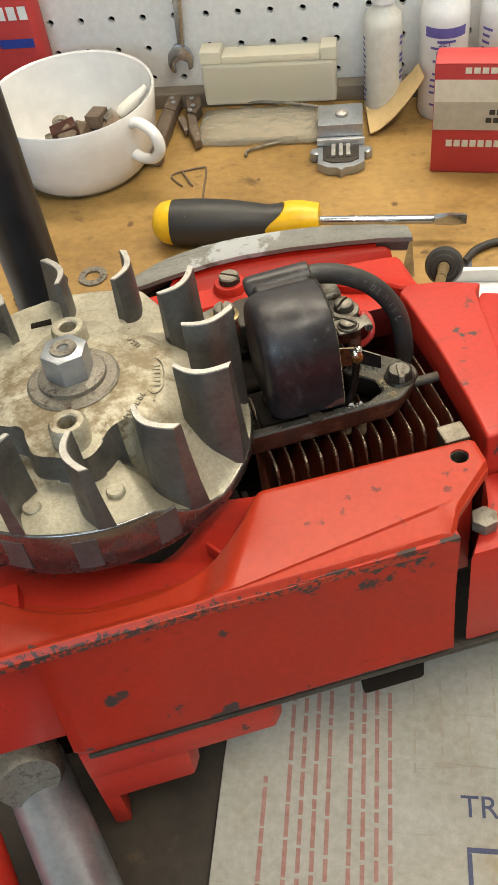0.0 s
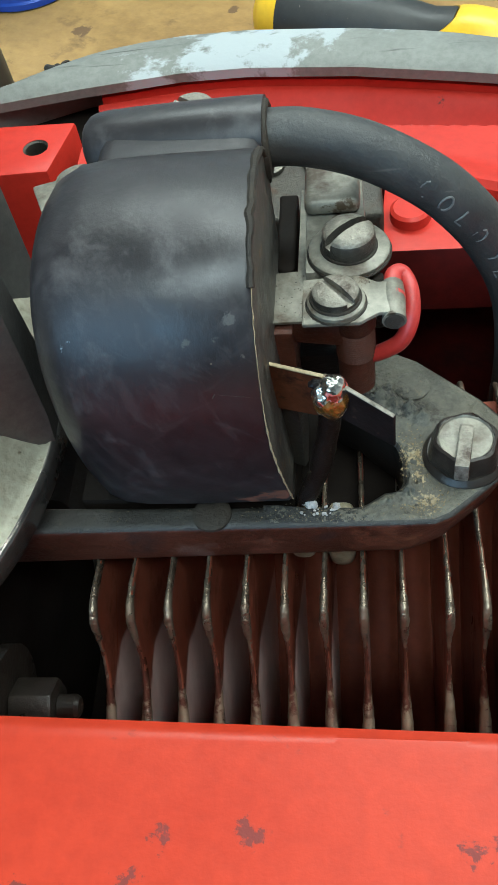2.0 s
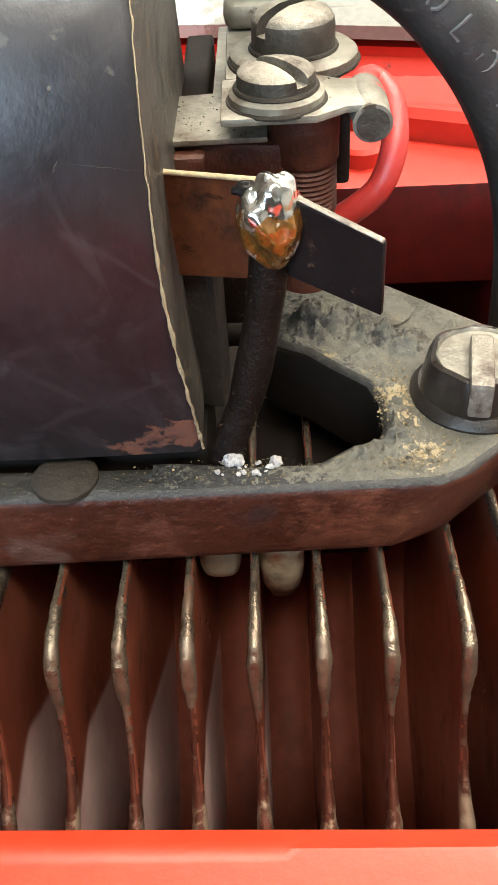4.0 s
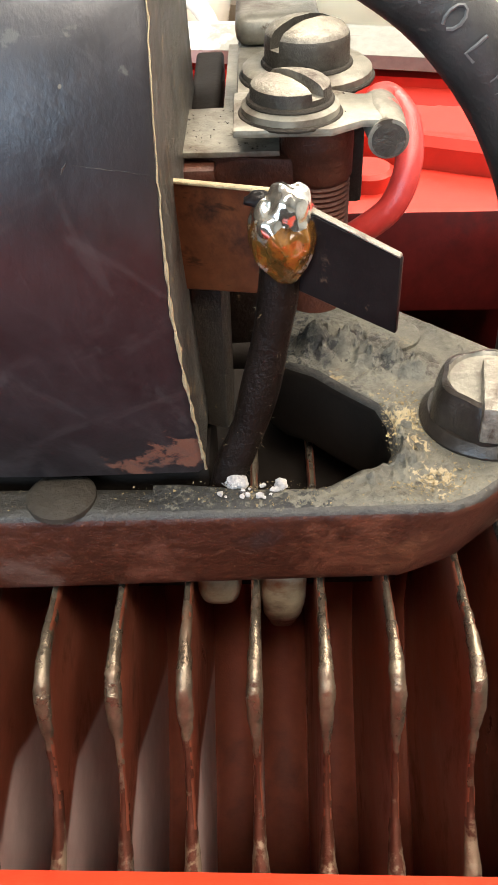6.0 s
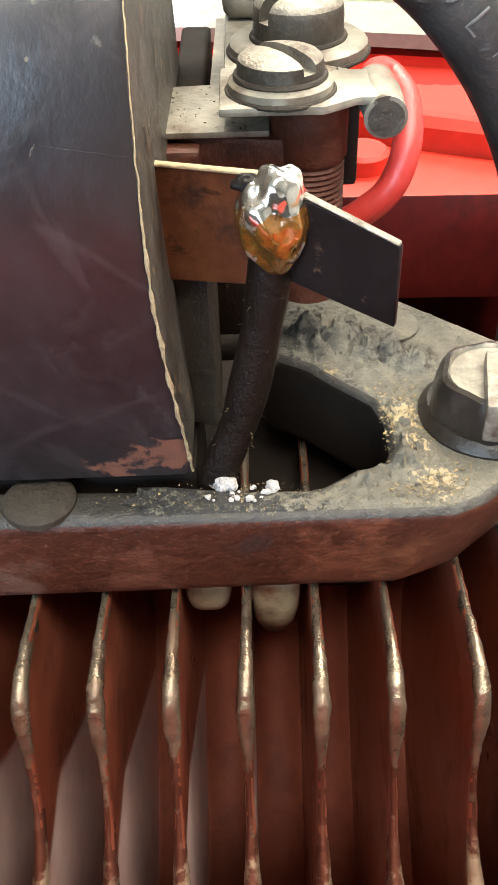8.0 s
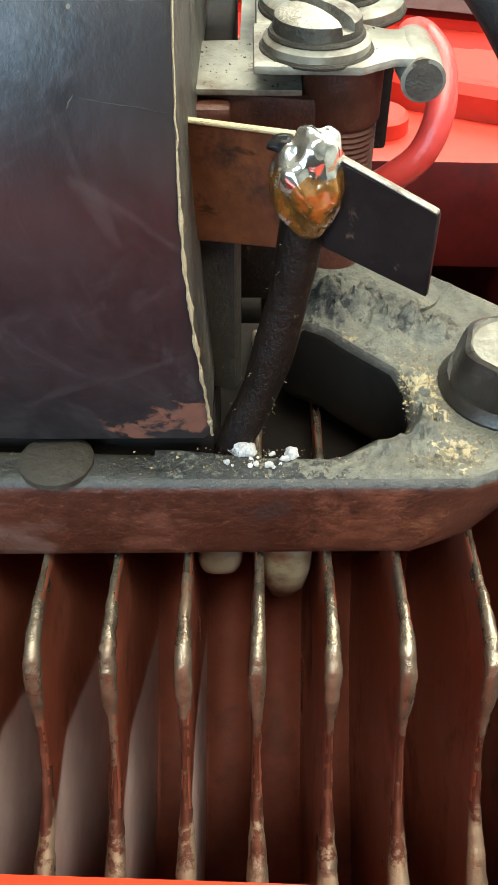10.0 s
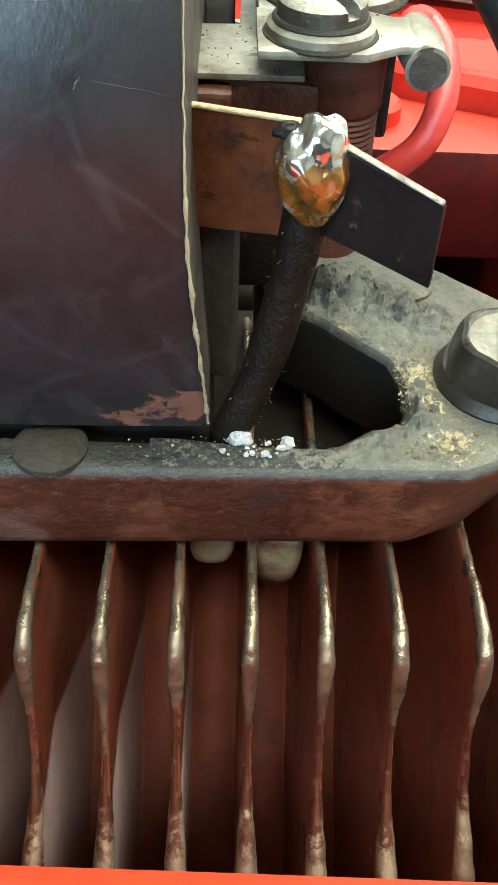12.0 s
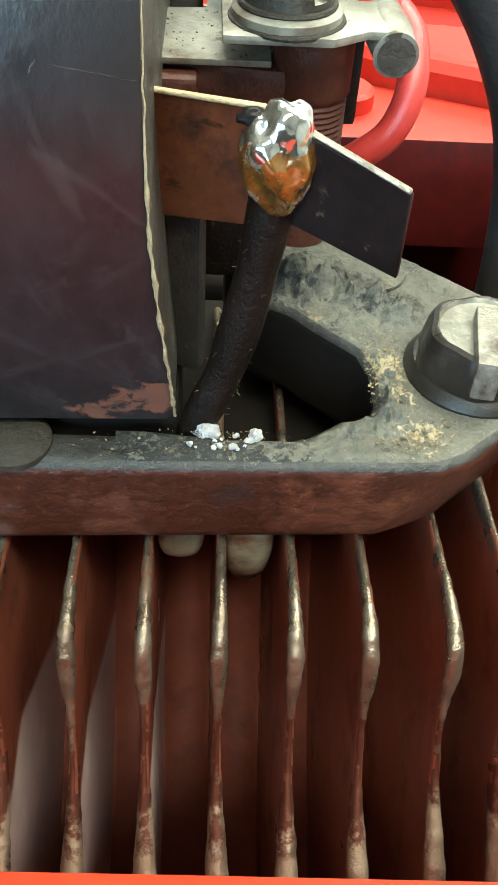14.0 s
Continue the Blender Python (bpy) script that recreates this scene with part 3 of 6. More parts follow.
FLOOR_Z = -0.92
tagged(part("floor", box(-1.7, 1.9, -1.7, 1.1, FLOOR_Z - 0.1, FLOOR_Z), SURROUND, smooth=0), "grey workshop floor", "floor", kind="structure")
tagged(part("ceiling", box(-1.7, 1.9, -1.7, 1.1, 1.6, 1.7), PLASTER, smooth=0), "plain workshop ceiling", "ceiling", kind="structure")
wall("wall_west", -1.8, -1.7, -1.8, 1.2, FLOOR_Z, 1.6)
wall("wall_east", 1.9, 2.0, -1.8, 1.2, FLOOR_Z, 1.6)
wall("wall_north", -1.7, 1.9, 1.1, 1.2, FLOOR_Z, 1.6)
wb = box(-1.7, -0.95, -1.8, -1.7, 0.58, 1.6)
box(0.65, 1.9, -1.8, -1.7, 0.58, 1.6, bm=wb)
box(-0.95, 0.65, -1.8, -1.7, 1.46, 1.6, bm=wb)
tagged(part("wall_south", wb, PLASTER, smooth=0), "plain workshop wall with a window opening", "wall", kind="structure")
# unseen dark wall foot, added so the coil reflects darkness below the window
tagged(part("wall_south_foot", box(-1.7, 1.9, -1.8, -1.7, FLOOR_Z, 0.578), SURROUND, smooth=0), "unseen dark lower wall added to darken reflections in the coil", "wall", kind="structure")

bench = tagged(part("bench_top", box(-1.1, 1.1, -0.25, 0.85, -0.04, 0.0, 0.003), BENCH), "oil-stained brown wooden workbench top", "workbench", kind="structure")


def pegboard():
    """A white hardboard sheet with a hole every inch."""
    b = bmesh.new()
    p, r, seg, y0, y1 = 0.0254, 0.0027, 10, 0.812, 0.817
    k0, k1, r0, r1 = -9, 24, 0, 11
    x_at = lambda k: -0.2333 + k * p
    z_at = lambda q: 0.020 + q * p
    for k in range(k0, k1):
        for q in range(r0, r1):
            cx, cz, h = x_at(k), z_at(q), p / 2
            ring = [(math.cos(2 * math.pi * i / seg), math.sin(2 * math.pi * i / seg)) for i in range(seg)]
            inner = [b.verts.new((cx + r * c, y0, cz + r * s)) for c, s in ring]
            deep = [b.verts.new((cx + r * c, y1, cz + r * s)) for c, s in ring]
            outer = [b.verts.new((cx + h * c / max(abs(c), abs(s)), y0, cz + max(-0.02 + 0.0001, h * s / max(abs(c), abs(s))) if q == 0 else cz + h * s / max(abs(c), abs(s)))) for c, s in ring]
            for i in range(seg):
                j = (i + 1) % seg
                b.faces.new((inner[i], inner[j], outer[j], outer[i]))
                b.faces.new((inner[j], inner[i], deep[i], deep[j]))
            corners = [(1, 1), (-1, 1), (-1, -1), (1, -1)]
            for c, s in corners:
                i = min(range(seg), key=lambda a: -(ring[a][0] * c + ring[a][1] * s) if ring[a][0] * c >= 0 else 9)
                a = [v for v in outer]
                near = sorted(a, key=lambda v: (v.co.x - cx - c * h) ** 2 + (v.co.z - cz - s * h) ** 2)[:2]
                e = b.verts.new((cx + c * h, y0, cz + s * h))
                if abs(near[0].co.x - near[1].co.x) > 1e-6 and abs(near[0].co.z - near[1].co.z) > 1e-6:
                    b.faces.new((near[0], e, near[1]))
    xa, xb, za, zb = x_at(k0) - p / 2, x_at(k1 - 1) + p / 2, z_at(r0) - p / 2, z_at(r1 - 1) + p / 2
    for x0, x1, z0, z1 in ((-1.1, xa, 0.0, 0.32), (xb, 1.1, 0.0, 0.32), (xa, xb, zb, 0.32), (xa, xb, 0.0, za)):
        add(b, [(x0, y0, z0), (x1, y0, z0), (x1, y0, z1), (x0, y0, z1)], [(0, 1, 2, 3)])
    return b


tagged(part("pegboard", pegboard(), PEG, smooth=0), "white pegboard panel with rows of round holes", "pegboard", kind="structure")
tagged(part("pegboard_backing", box(-1.1, 1.1, 0.830, 0.85, 0.0, 0.31), BLACK, smooth=0), "dark gap behind the pegboard", "wall", kind="structure")
tagged(part("trim", box(-1.1, 1.1, 0.797, 0.8115, 0.0, 0.013, 0.0015), STRIP), "grey-brown wooden batten along the pegboard foot", "batten", kind="structure")

# ---- the saw ----
SAW = pose(-0.068, 0.298, 0, 0, 0, 20) @ pose(0.001, 0.004, 0.2, -4.5, 0, 0)
saw = thing("chainsaw", SAW, "red chainsaw lying on its side, flywheel and coil laid bare", "chainsaw")


def sp(name, bm, material, parent=None, label="", smooth=38):
    return part(name, bm, material, saw if parent is None else parent, label, smooth, MM)


# front cover: a pressed deck with a crease, a ramp down to the flywheel and a worn outer edge
V_IN = [(-80, -40), (-40, -42), (-14, -53), (14, -53), (29, -52), (49, -38.9), (122.5, -41.1)]
V_OUT = [(-80, -78), (-17, -77.6), (101, -76.3), (106, -68.2), (122.5, -53.5)]


def deck(s, t):
    u = -75 + 197.3 * s
    lo, hi = along(V_OUT, u), along(V_IN, u)
    crease = min(max(-64 - (107 - u) * 11 / 77, lo + 2.6), hi - 3)
    if u > 107:
        crease = lo + 2.6
    v = lo + (crease - lo) * t / 0.3 if t < 0.3 else crease + (hi - crease) * (t - 0.3) / 0.7
    line_u = 50 + (v + 40) * 19 / 37
    drop = 8 * step((line_u - u) / 16) * step((v + 77) / 9)
    r = math.hypot(u, v)
    drop += 9 * step((64 - r) / 6) * step((46 - u) / 6)
    fold = step((108 - u) / 10) * step((u - 18) / 25)
    if v < crease - 1e-6:
        drop += fold * (0.7 + 0.16 * (crease - v))
    drop += 2.5 * step((2.2 - (v - lo)) / 2.2) + 1.0 * step((1.5 - (hi - v)) / 1.5)
    drop += 1.0 * step((u - 120.8) / 1.4)
    return (u, v, -45 - drop + 0.12 * noise.noise((u * 0.05, v * 0.05, 0)))


cover = sp("front_cover", grid(220, 50, deck, 3.0), RED_COVER, label="scratched red enamelled cover deck")
cut(cover, prism([((114.7 + 3.1 * math.cos(a * math.pi / 14)) * MM, (-47.8 + 3.1 * math.sin(a * math.pi / 14)) * MM) for a in range(28)], -60 * MM, -30 * MM))
sp("cover_sleeve", lathe([(2.5, -62), (2.5, -46.6), (2.8, -45.8), (3.08, -45.7), (3.08, -62)], 28, m=at(114.7, -47.8, 0), cap=False), DARKSTEEL, label="threaded steel sleeve in the cover's bolt hole")
sp("sleeve_bottom", lathe([(0, -60), (2.45, -60), (2.45, -61)], 20, m=at(114.7, -47.8, 0)), BLACK)


def panel(s, t):
    u = -31 + 134 * s
    w = -48.4 - 66 * t
    return (u - 3 * t * (1 - s), w, 76.6 - 1.2 * math.sin(t * 3.1) - 2.0 * step((0.03 - s) / 0.03) - 2.5 * step((t - 0.94) / 0.06))


pb = grid(60, 36, panel, 3.0)
bmesh.ops.transform(pb, matrix=Matrix(((1, 0, 0, 0), (0, 0, -1, 0), (0, 1, 0, 0), (0, 0, 0, 1))), verts=pb.verts)
sp("front_panel", pb, RED_PANEL, label="red side panel with worn black edges")
sp("inner_wall", box(49, 122, -44.6, -41.9, -112, -48.4, 0.4), RED)
sp("lower_flange", prism([(-34, -73), (36, -73), (40, -68), (40, -40), (-34, -40)], -136, -116, 2.0), RED_WORN)
sp("foot_lug", prism([(-35, -70), (2, -70), (5, -64), (5, -45), (-35, -45)], -160, -136.5, 2.5), RED_WORN)
sp("foot_post", prism([(-36, -66), (-29, -66), (-29, -55), (-36, -55)], -190, -160.5, 1.5), RED_WORN)
sp("side_wall", prism([(-80, -62), (-34.5, -62), (-34.5, -40), (-80, -40)], -120, -56, 1.5), RED)
sp("bar_guard", prism([(-60, -38), (190, -38), (190, 80), (-60, 80)], -176, -122, 4.0), BLACK, label="black underside of the crankcase")
sp("rubber_foot", prism([(70, -73), (94, -73), (94, -60), (72, -60)], -132, -120, 2.0), BLACK, label="black rubber foot")
sp("rear_block", prism([(108, -74), (196, -74), (196, -43), (126, -43), (122, -55)], -114, -63, 2.5), RED_WORN, label="red rear housing with a dark bottom edge")
sp("bottom_seam", prism([(-30, -75), (196, -75), (196, -70), (-30, -70)], -117.5, -114.8, 0.8), DARKSTEEL, label="bare worn bottom seam of the housing")
sp("cover_bolt", prism(hexagon(4.6, 10), -62.8, -58, 0.5, m=at(117, -64, 0)), STEEL, label="hexagon bolt in the housing's recess")

rows = []
for k in range(46):
    u = -24 + 72.0 * k / 45
    v = along(V_IN, u)
    top = Vector(deck((u + 75) / 197.3, 1.0))
    r = math.hypot(u, v)
    low = Vector((u * 41 / r, v * 41 / r, -67.0 + 5 * step((u - 20) / 28)))
    rows.append([(top.x, top.y, top.z - 0.8), tuple(top.lerp(low, 0.55) + Vector((0, 0, 1.6))), tuple(low), (low.x, low.y, low.z - 2.5), (top.x, top.y - 1.2, top.z - 5.5)])
sp("fan_slope", slab(rows), RED_WORN, label="red slope of the fan housing under the flywheel")
sp("fan_rib", prism([(-4.6, -0.6), (3.4, -0.6), (3.4, 0.6), (-4.6, 0.6)], -62, -55.6, 0.4, m=at(30.5, -49.5, 0, -58)), RED_WORN, label="worn rib on the fan housing's slope")

# right housing: thin rim round the opening, flat top falling away
right = prism([(126.8, -42.5), (128.6, -22), (129.6, 6), (129.2, 38), (128.4, 44), (132.5, 48), (145.5, 45), (160, 37.6), (156, 33), (150, 1.3), (142, -42.5)], -112, -45.8, 1.4, 3)
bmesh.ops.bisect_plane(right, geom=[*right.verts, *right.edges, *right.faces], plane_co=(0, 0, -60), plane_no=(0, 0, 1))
# inward faces below z -60 take the shaded red
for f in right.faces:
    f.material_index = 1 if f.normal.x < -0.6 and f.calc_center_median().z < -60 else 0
sp("rear_housing", right, [RED_WORN, RED_GRIME_SHADE], label="red rear housing beside the open cylinder bay")
sp("rear_panel", prism([(142.4, -42.5), (150.4, 1.3), (156.4, 33), (160.4, 37.2), (196, 20), (196, -42.5)], -112, -50.5, 1.2), RED_WORN)
sp("housing_slot", box(160, 172, -2, 6, -50.4, -49.0, 0.4), BLACK)

# shelf behind the coil
V_STRIP = [(14, 91), (17, 92), (41, 96), (62, 98.6), (76, 98.4), (98, 95.3), (119, 90.2), (136, 85.5), (148, 80.5)]
V_BACK = [(14, 86), (42, 85), (60, 83.5), (77, 82.4), (104, 79), (132, 75), (148, 71.5)]
V_FRONT = [(41, 56), (63, 55), (66, 66.3), (101, 66.8), (111, 59.5), (127, 53), (131, 49), (139.5, 46)]


def shelf(s, t):
    u = 43.0 + 96.5 * s
    lo, hi = along(V_FRONT, u), along(V_STRIP, u) + 1.5
    v = lo + (hi - lo) * t
    w = -50.0
    back = along(V_BACK, u)
    if v > back:
        x = (v - back) / (hi - back)
        w -= 8.5 * math.sin(math.pi * min(1, x)) ** 0.7 if x < 0.5 else 8.5 - 6.0 * step((x - 0.5) / 0.5)
    if u < 64:
        w -= 1.6 * step((71.3 - v) / 0.8)
    w += 2.6 * step((11 - (v - lo)) / 11) * step((u - 100) / 8)
    w -= 1.2 * step((1.2 - (v - lo)) / 1.2)
    w -= 1.5 * step((u - 137.5) / 2)
    return (u, v, w)


sh = sp("air_box_shelf", grid(100, 60, shelf, 3.5), RED, label="bright red enamelled shelf with a rounded groove")
cut(sh, prism([(x * MM, y * MM) for x, y in ((46.6, 61.5), (54.5, 61.5), (56.6, 64), (56.6, 69), (47.5, 69.5))], -58 * MM, -40 * MM))
sp("slot_floor", box(45, 60, 59, 71, -62, -58), BLACK)
sp("cast_ring", lathe([(2.6, -51.7), (2.6, -51.2), (3.2, -51.2), (3.2, -51.7)], 24, m=at(60.5, 67.5, 0), cap=False), RED)
sp("shelf_front_wall", prism([(66, 66.0), (101, 66.4), (111, 59.2), (127, 52.8), (130, 49), (133, 52), (128, 58), (112, 64), (101, 71), (66, 71)], -112, -53.8, 0.6), RED_GRIME_SHADE)
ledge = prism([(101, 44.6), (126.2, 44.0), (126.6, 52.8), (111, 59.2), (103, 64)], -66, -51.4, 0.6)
# only the ledge's top keeps the bright red; its sides are painted shaded
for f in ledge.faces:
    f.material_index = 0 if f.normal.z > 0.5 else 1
sp("shelf_ledge", ledge, [RED, RED_GRIME_SHADE])
sp("ledge_stud", lathe([(3.6, -51.6), (3.6, -49.5), (3.0, -49)], 20, m=at(107, 53, 0)), RED)
blk = sp("bolt_block", prism([(12, 72.4), (36.8, 72.9), (40.0, 89), (12, 90)], -110, -50.3, 0.8), RED, label="red enamelled block with a threaded hole")
cut(blk, prism([(32.8 * MM + 2.7 * MM * math.cos(a * math.pi / 10), 81 * MM + 2.7 * MM * math.sin(a * math.pi / 10)) for a in range(20)], -64 * MM, -40 * MM))
sp("hole_rim", lathe([(2.3, -62), (2.3, -50.8), (2.69, -50.4), (2.69, -62)], 24, m=at(32.8, 81, 0), cap=False), DARKSTEEL)
# black block stands in for the shade under the handle strip
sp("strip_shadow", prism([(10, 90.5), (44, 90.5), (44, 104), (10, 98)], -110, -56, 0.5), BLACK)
boss = sp("screw_boss", lathe([(8.6, -50.6), (7.2, -49.6), (6.9, -47.2), (6.2, -46.2), (4.6, -46.0), (4.6, -47)], 32, m=at(66.7, 80.2, 0), cap=False), RED)
hd = part("boss_screw", lathe([(0, -47), (4.4, -47), (4.4, -43.6), (3.9, -42.9), (0, -42.8)], 30, m=at(66.7, 80.2, 0)), STEEL, saw, "slotted steel screw", scale=MM)
cut(hd, box(-6 * MM, 6 * MM, -0.6 * MM, 0.6 * MM, -44.6 * MM, -40 * MM, m=at(66.7 * MM, 80.2 * MM, 0, -38)))


def strip_ring(u):
    vi = along(V_STRIP, u)
    width = 13.0 * math.sin(math.pi * min(1, max(0, (u - 12) / 40)) / 2) ** 1.2 if u < 52 else 13.2 - 4.0 * step((u - 110) / 40)
    width = max(width, 0.8)
    vo = vi + width
    return [(u, vi, -49.4), (u, vi - 0.2, -47.2), (u, vi + width * 0.12, -46.3), (u, vi + width * 0.55, -45.2), (u, vo - 0.5, -46.2), (u, vo, -48), (u, vo - 0.6, -58), (u, vo - width * 0.3, -58), (u, vi + width * 0.3, -50)]


strip = slab([strip_ring(14 + 134 * i / 70) for i in range(71)])
sp("handle_strip", strip, GREY_HANDLE, label="grey painted handle edge with worn paint and scratches")
sp("strip_backing", slab([[(u, along(V_STRIP, u) + 1.6, -51), (u, along(V_STRIP, u) + 9, -50.5), (u, along(V_STRIP, u) + 9, -120), (u, along(V_STRIP, u) + 1.6, -120)] for u in range(44, 140, 6)]), RED)
carb = sp("carburettor_plate", prism([(63, 47), (63, 63.5), (66, 65.3), (98, 65), (102, 62), (102.3, 47)], -58, -45, 1.2, 3), DARKSTEEL, label="dark grey carburettor plate with two mixture screws")
for x, body in ((74.5, "LO"), (97.5, "HI")):
    b = text_mesh(body, 3.4, 0.25)
    bmesh.ops.transform(b, matrix=at(x, 61.2, -44.9), verts=b.verts)
    sp("lettering", b, ZINC, carb)
for x, turn in ((82.5, 80), (91.0, -40)):
    s1 = sp("mixture_screw", lathe([(0, -46), (2.6, -46), (2.6, -44.2), (2.3, -43.9), (0, -43.9)], 22, m=at(x, 61.2, 0)), STEEL, carb)
    cut(s1, box(-4 * MM, 4 * MM, -0.4 * MM, 0.4 * MM, -44.8 * MM, -43 * MM, m=at(x * MM, 61.2 * MM, 0, turn)))

# crankcase under the bay, its darkness given by black blocks
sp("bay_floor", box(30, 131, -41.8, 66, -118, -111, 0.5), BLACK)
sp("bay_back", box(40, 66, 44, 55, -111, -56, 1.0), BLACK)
# two black blocks added to keep the view past the coil dark
sp("crankcase", box(44, 100, 26, 64, -110.5, -59.0, 3.0, segments=3), BLACK, label="black crankcase block added behind the cylinder to darken the view")
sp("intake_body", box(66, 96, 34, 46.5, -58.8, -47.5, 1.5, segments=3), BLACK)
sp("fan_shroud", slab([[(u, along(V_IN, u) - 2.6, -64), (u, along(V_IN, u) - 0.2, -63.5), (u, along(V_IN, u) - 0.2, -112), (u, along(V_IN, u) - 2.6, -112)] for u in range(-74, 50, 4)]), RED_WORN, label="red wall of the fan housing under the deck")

# ---- cylinder ----
rows = []
for k in range(12 * 10 + 1):
    u = 57.2 + 0.5 * 5.48 / 5 * k * 0.98
    near = abs(((u - 58.72) / 5.48 + 0.5) % 1.0 - 0.5) * 2
    lip = 3.4 * (1 - near) ** 2.2
    rows.append([(u, 7.6 - lip, -60.5), (u, 8.0 - lip, -68), (u, 9.5 - lip, -74), (u, 9.5 - lip, -81), (u, 5.0 - lip, -88), (u, -4 - lip, -97), (u, -20, -106), (u, -36, -112), (u, 18, -113), (u, 18, -60.5)])
barrel = sp("cylinder_barrel", slab(rows), FIN_ROOT, label="oily dark cylinder with cooling fins", smooth=70)
# added black block hides the lit cylinder top and darkens the gaps
sp("cylinder_gasket", prism([(57, -6.0), (104.5, -6.0), (104.5, 24), (57, 24)], -63.2, -60.0, 0.6), BLACK, barrel, "black block added under the core to darken the fin gaps")
FIN_SHAPE = [(25, -57.0, 0.42), (0, -57.2, 0.3), (-11, -57.0, 0.3), (-16, -56.4, 0.34), (-19.4, -56.9, 0.48), (-21.0, -58.4, 0.54), (-21.6, -60.4, 0.46), (-21.9, -63.0, 0.26), (-22.6, -66.2, 0.25), (-24.2, -69.4, 0.30),
             (-26.6, -72.0, 0.48), (-30.2, -74.4, 0.74), (-35.0, -78.0, 0.80), (-38.6, -84.0, 0.66), (-38.6, -98.0, 0.4), (-20, -110, 0.36), (20, -110, 0.36), (25, -95, 0.36)]


def fin_mesh(seed):
    """A cooling fin: thin, with a thicker rounded bead along its nose and a chipped edge."""
    rnd = random.Random(seed)
    fine = []
    n = len(FIN_SHAPE)
    for i in range(n):
        (a, c, h), (d, e, g) = FIN_SHAPE[i], FIN_SHAPE[(i + 1) % n]
        k = 11 if 1 < i < 13 else 12
        for q in range(k):
            x = q / k
            fine.append((a + (d - a) * x, c + (e - c) * x, h + (g - h) * x))
    m = len(fine)
    for _ in range(16):
        fine = [tuple((fine[i - 1][k] + 2 * fine[i][k] + fine[(i + 1) % m][k]) / 4 for k in range(3)) for i in range(m)]
    rows = []
    for side, inset in ((-1, 4.0), (-1, 1.7), (-0.98, 0.75), (-0.8, 0.28), (-0.42, 0.04), (0.1, 0.0), (0.55, 0.12), (0.9, 0.45), (1, 0.95), (1, 1.9), (1, 4.0)):
        row = []
        for i, (a, c, h) in enumerate(fine):
            d = Vector((-4 - a * 0.7, -88 - c)).normalized()
            chip = 0.13 * noise.noise((a * 1.3, c * 1.3, seed * 7.0)) + 0.05 * noise.noise((a * 2.2, c * 2.2, seed * 5.0))
            half = 0.27 if inset > 1.5 else 1.28 * h + 0.12 * noise.noise((a * 0.9, c * 0.9, seed * 3.0 + side))
            bend = 0.18 * noise.noise((a * 0.08, c * 0.08, seed * 2.0))
            row.append((side * half + bend, a + d.x * (inset + chip), c + d.y * (inset + chip)))
        rows.append(row)
    bb = slab(rows)
    for f in bb.faces:
        rim = len(f.verts) == 4 and (abs(f.normal.x) < 0.86 or max(abs(q.co.x) for q in f.verts) > 0.42)
        # right-hand faces carry the painted light patch
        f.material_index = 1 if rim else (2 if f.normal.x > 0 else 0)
    return bb


for k in range(13):
    bb = fin_mesh(k)
    bmesh.ops.translate(bb, verts=bb.verts, vec=(58.72 + 5.48 * k + (0.6 if k == 9 else 0.0), 0, 0))
    sp("fin", bb, [FIN, FIN_EDGE, FIN_LIT], barrel, smooth=60)
for x0, x1, y, low in ((86.5, 90.5, -9.5, -65.6), (91.9, 96.2, -9.8, -69.5)):
    lb = prism([(x0, y), (x1, y), (x1, y + 8), (x0, y + 8)], low, -57.4, 1.9, 6)
    bmesh.ops.subdivide_edges(lb, edges=[e for e in lb.edges if abs(e.verts[0].co.z - e.verts[1].co.z) > 2], cuts=5)
    for v in lb.verts:
        # the lug draws in and falls back towards its foot
        k = step((-59.5 - v.co.z) / (-59.5 - low))
        v.co.y += 3.4 * k * k
        v.co.x += 0.16 * noise.noise((v.co.x * 0.7, v.co.y * 0.5, v.co.z * 0.6)) + 0.35 * k * ((x0 + x1) / 2 - v.co.x)
    sp("casting_lug", lb, LUG, barrel, "pale oily casting lug between the fins", smooth=80)
sp("cylinder_stud", lathe([(1.9, 117), (1.9, 126.5)], 18, m=Matrix(((0, 0, 1, 0), (1, 0, 0, -0.6), (0, 1, 0, -53), (0, 0, 0, 1)))), DARKSTEEL)
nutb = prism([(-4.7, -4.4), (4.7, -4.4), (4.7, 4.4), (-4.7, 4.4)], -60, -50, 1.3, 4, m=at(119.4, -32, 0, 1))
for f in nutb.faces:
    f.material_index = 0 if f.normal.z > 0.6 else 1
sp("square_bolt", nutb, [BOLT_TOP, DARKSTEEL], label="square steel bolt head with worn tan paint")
hx = Matrix(((0, 0, 1, 0), (1, 0, 0, -30), (0, 1, 0, -67), (0, 0, 0, 1)))
hexn = sp("hex_nut", prism(hexagon(4.2, 30), 46.6, 53, 0.5, m=hx), CHAR, label="oily hexagon nut on a stud")
sp("stud", lathe([(1.8, 53.1), (1.8, 55.6), (1.3, 56.2)], 14, m=hx), CHAR, hexn)
sp("hex_washer", lathe([(9.0, 44.4), (9.0, 46.4)], 22, m=hx), CHAR, hexn)
sp("crank_shell", lathe([(26, 30), (27, 38), (27, 43.5)], 30, m=Matrix(((0, 0, 1, 0), (1, 0, 0, -14), (0, 1, 0, -86), (0, 0, 0, 1)))), BLACK)

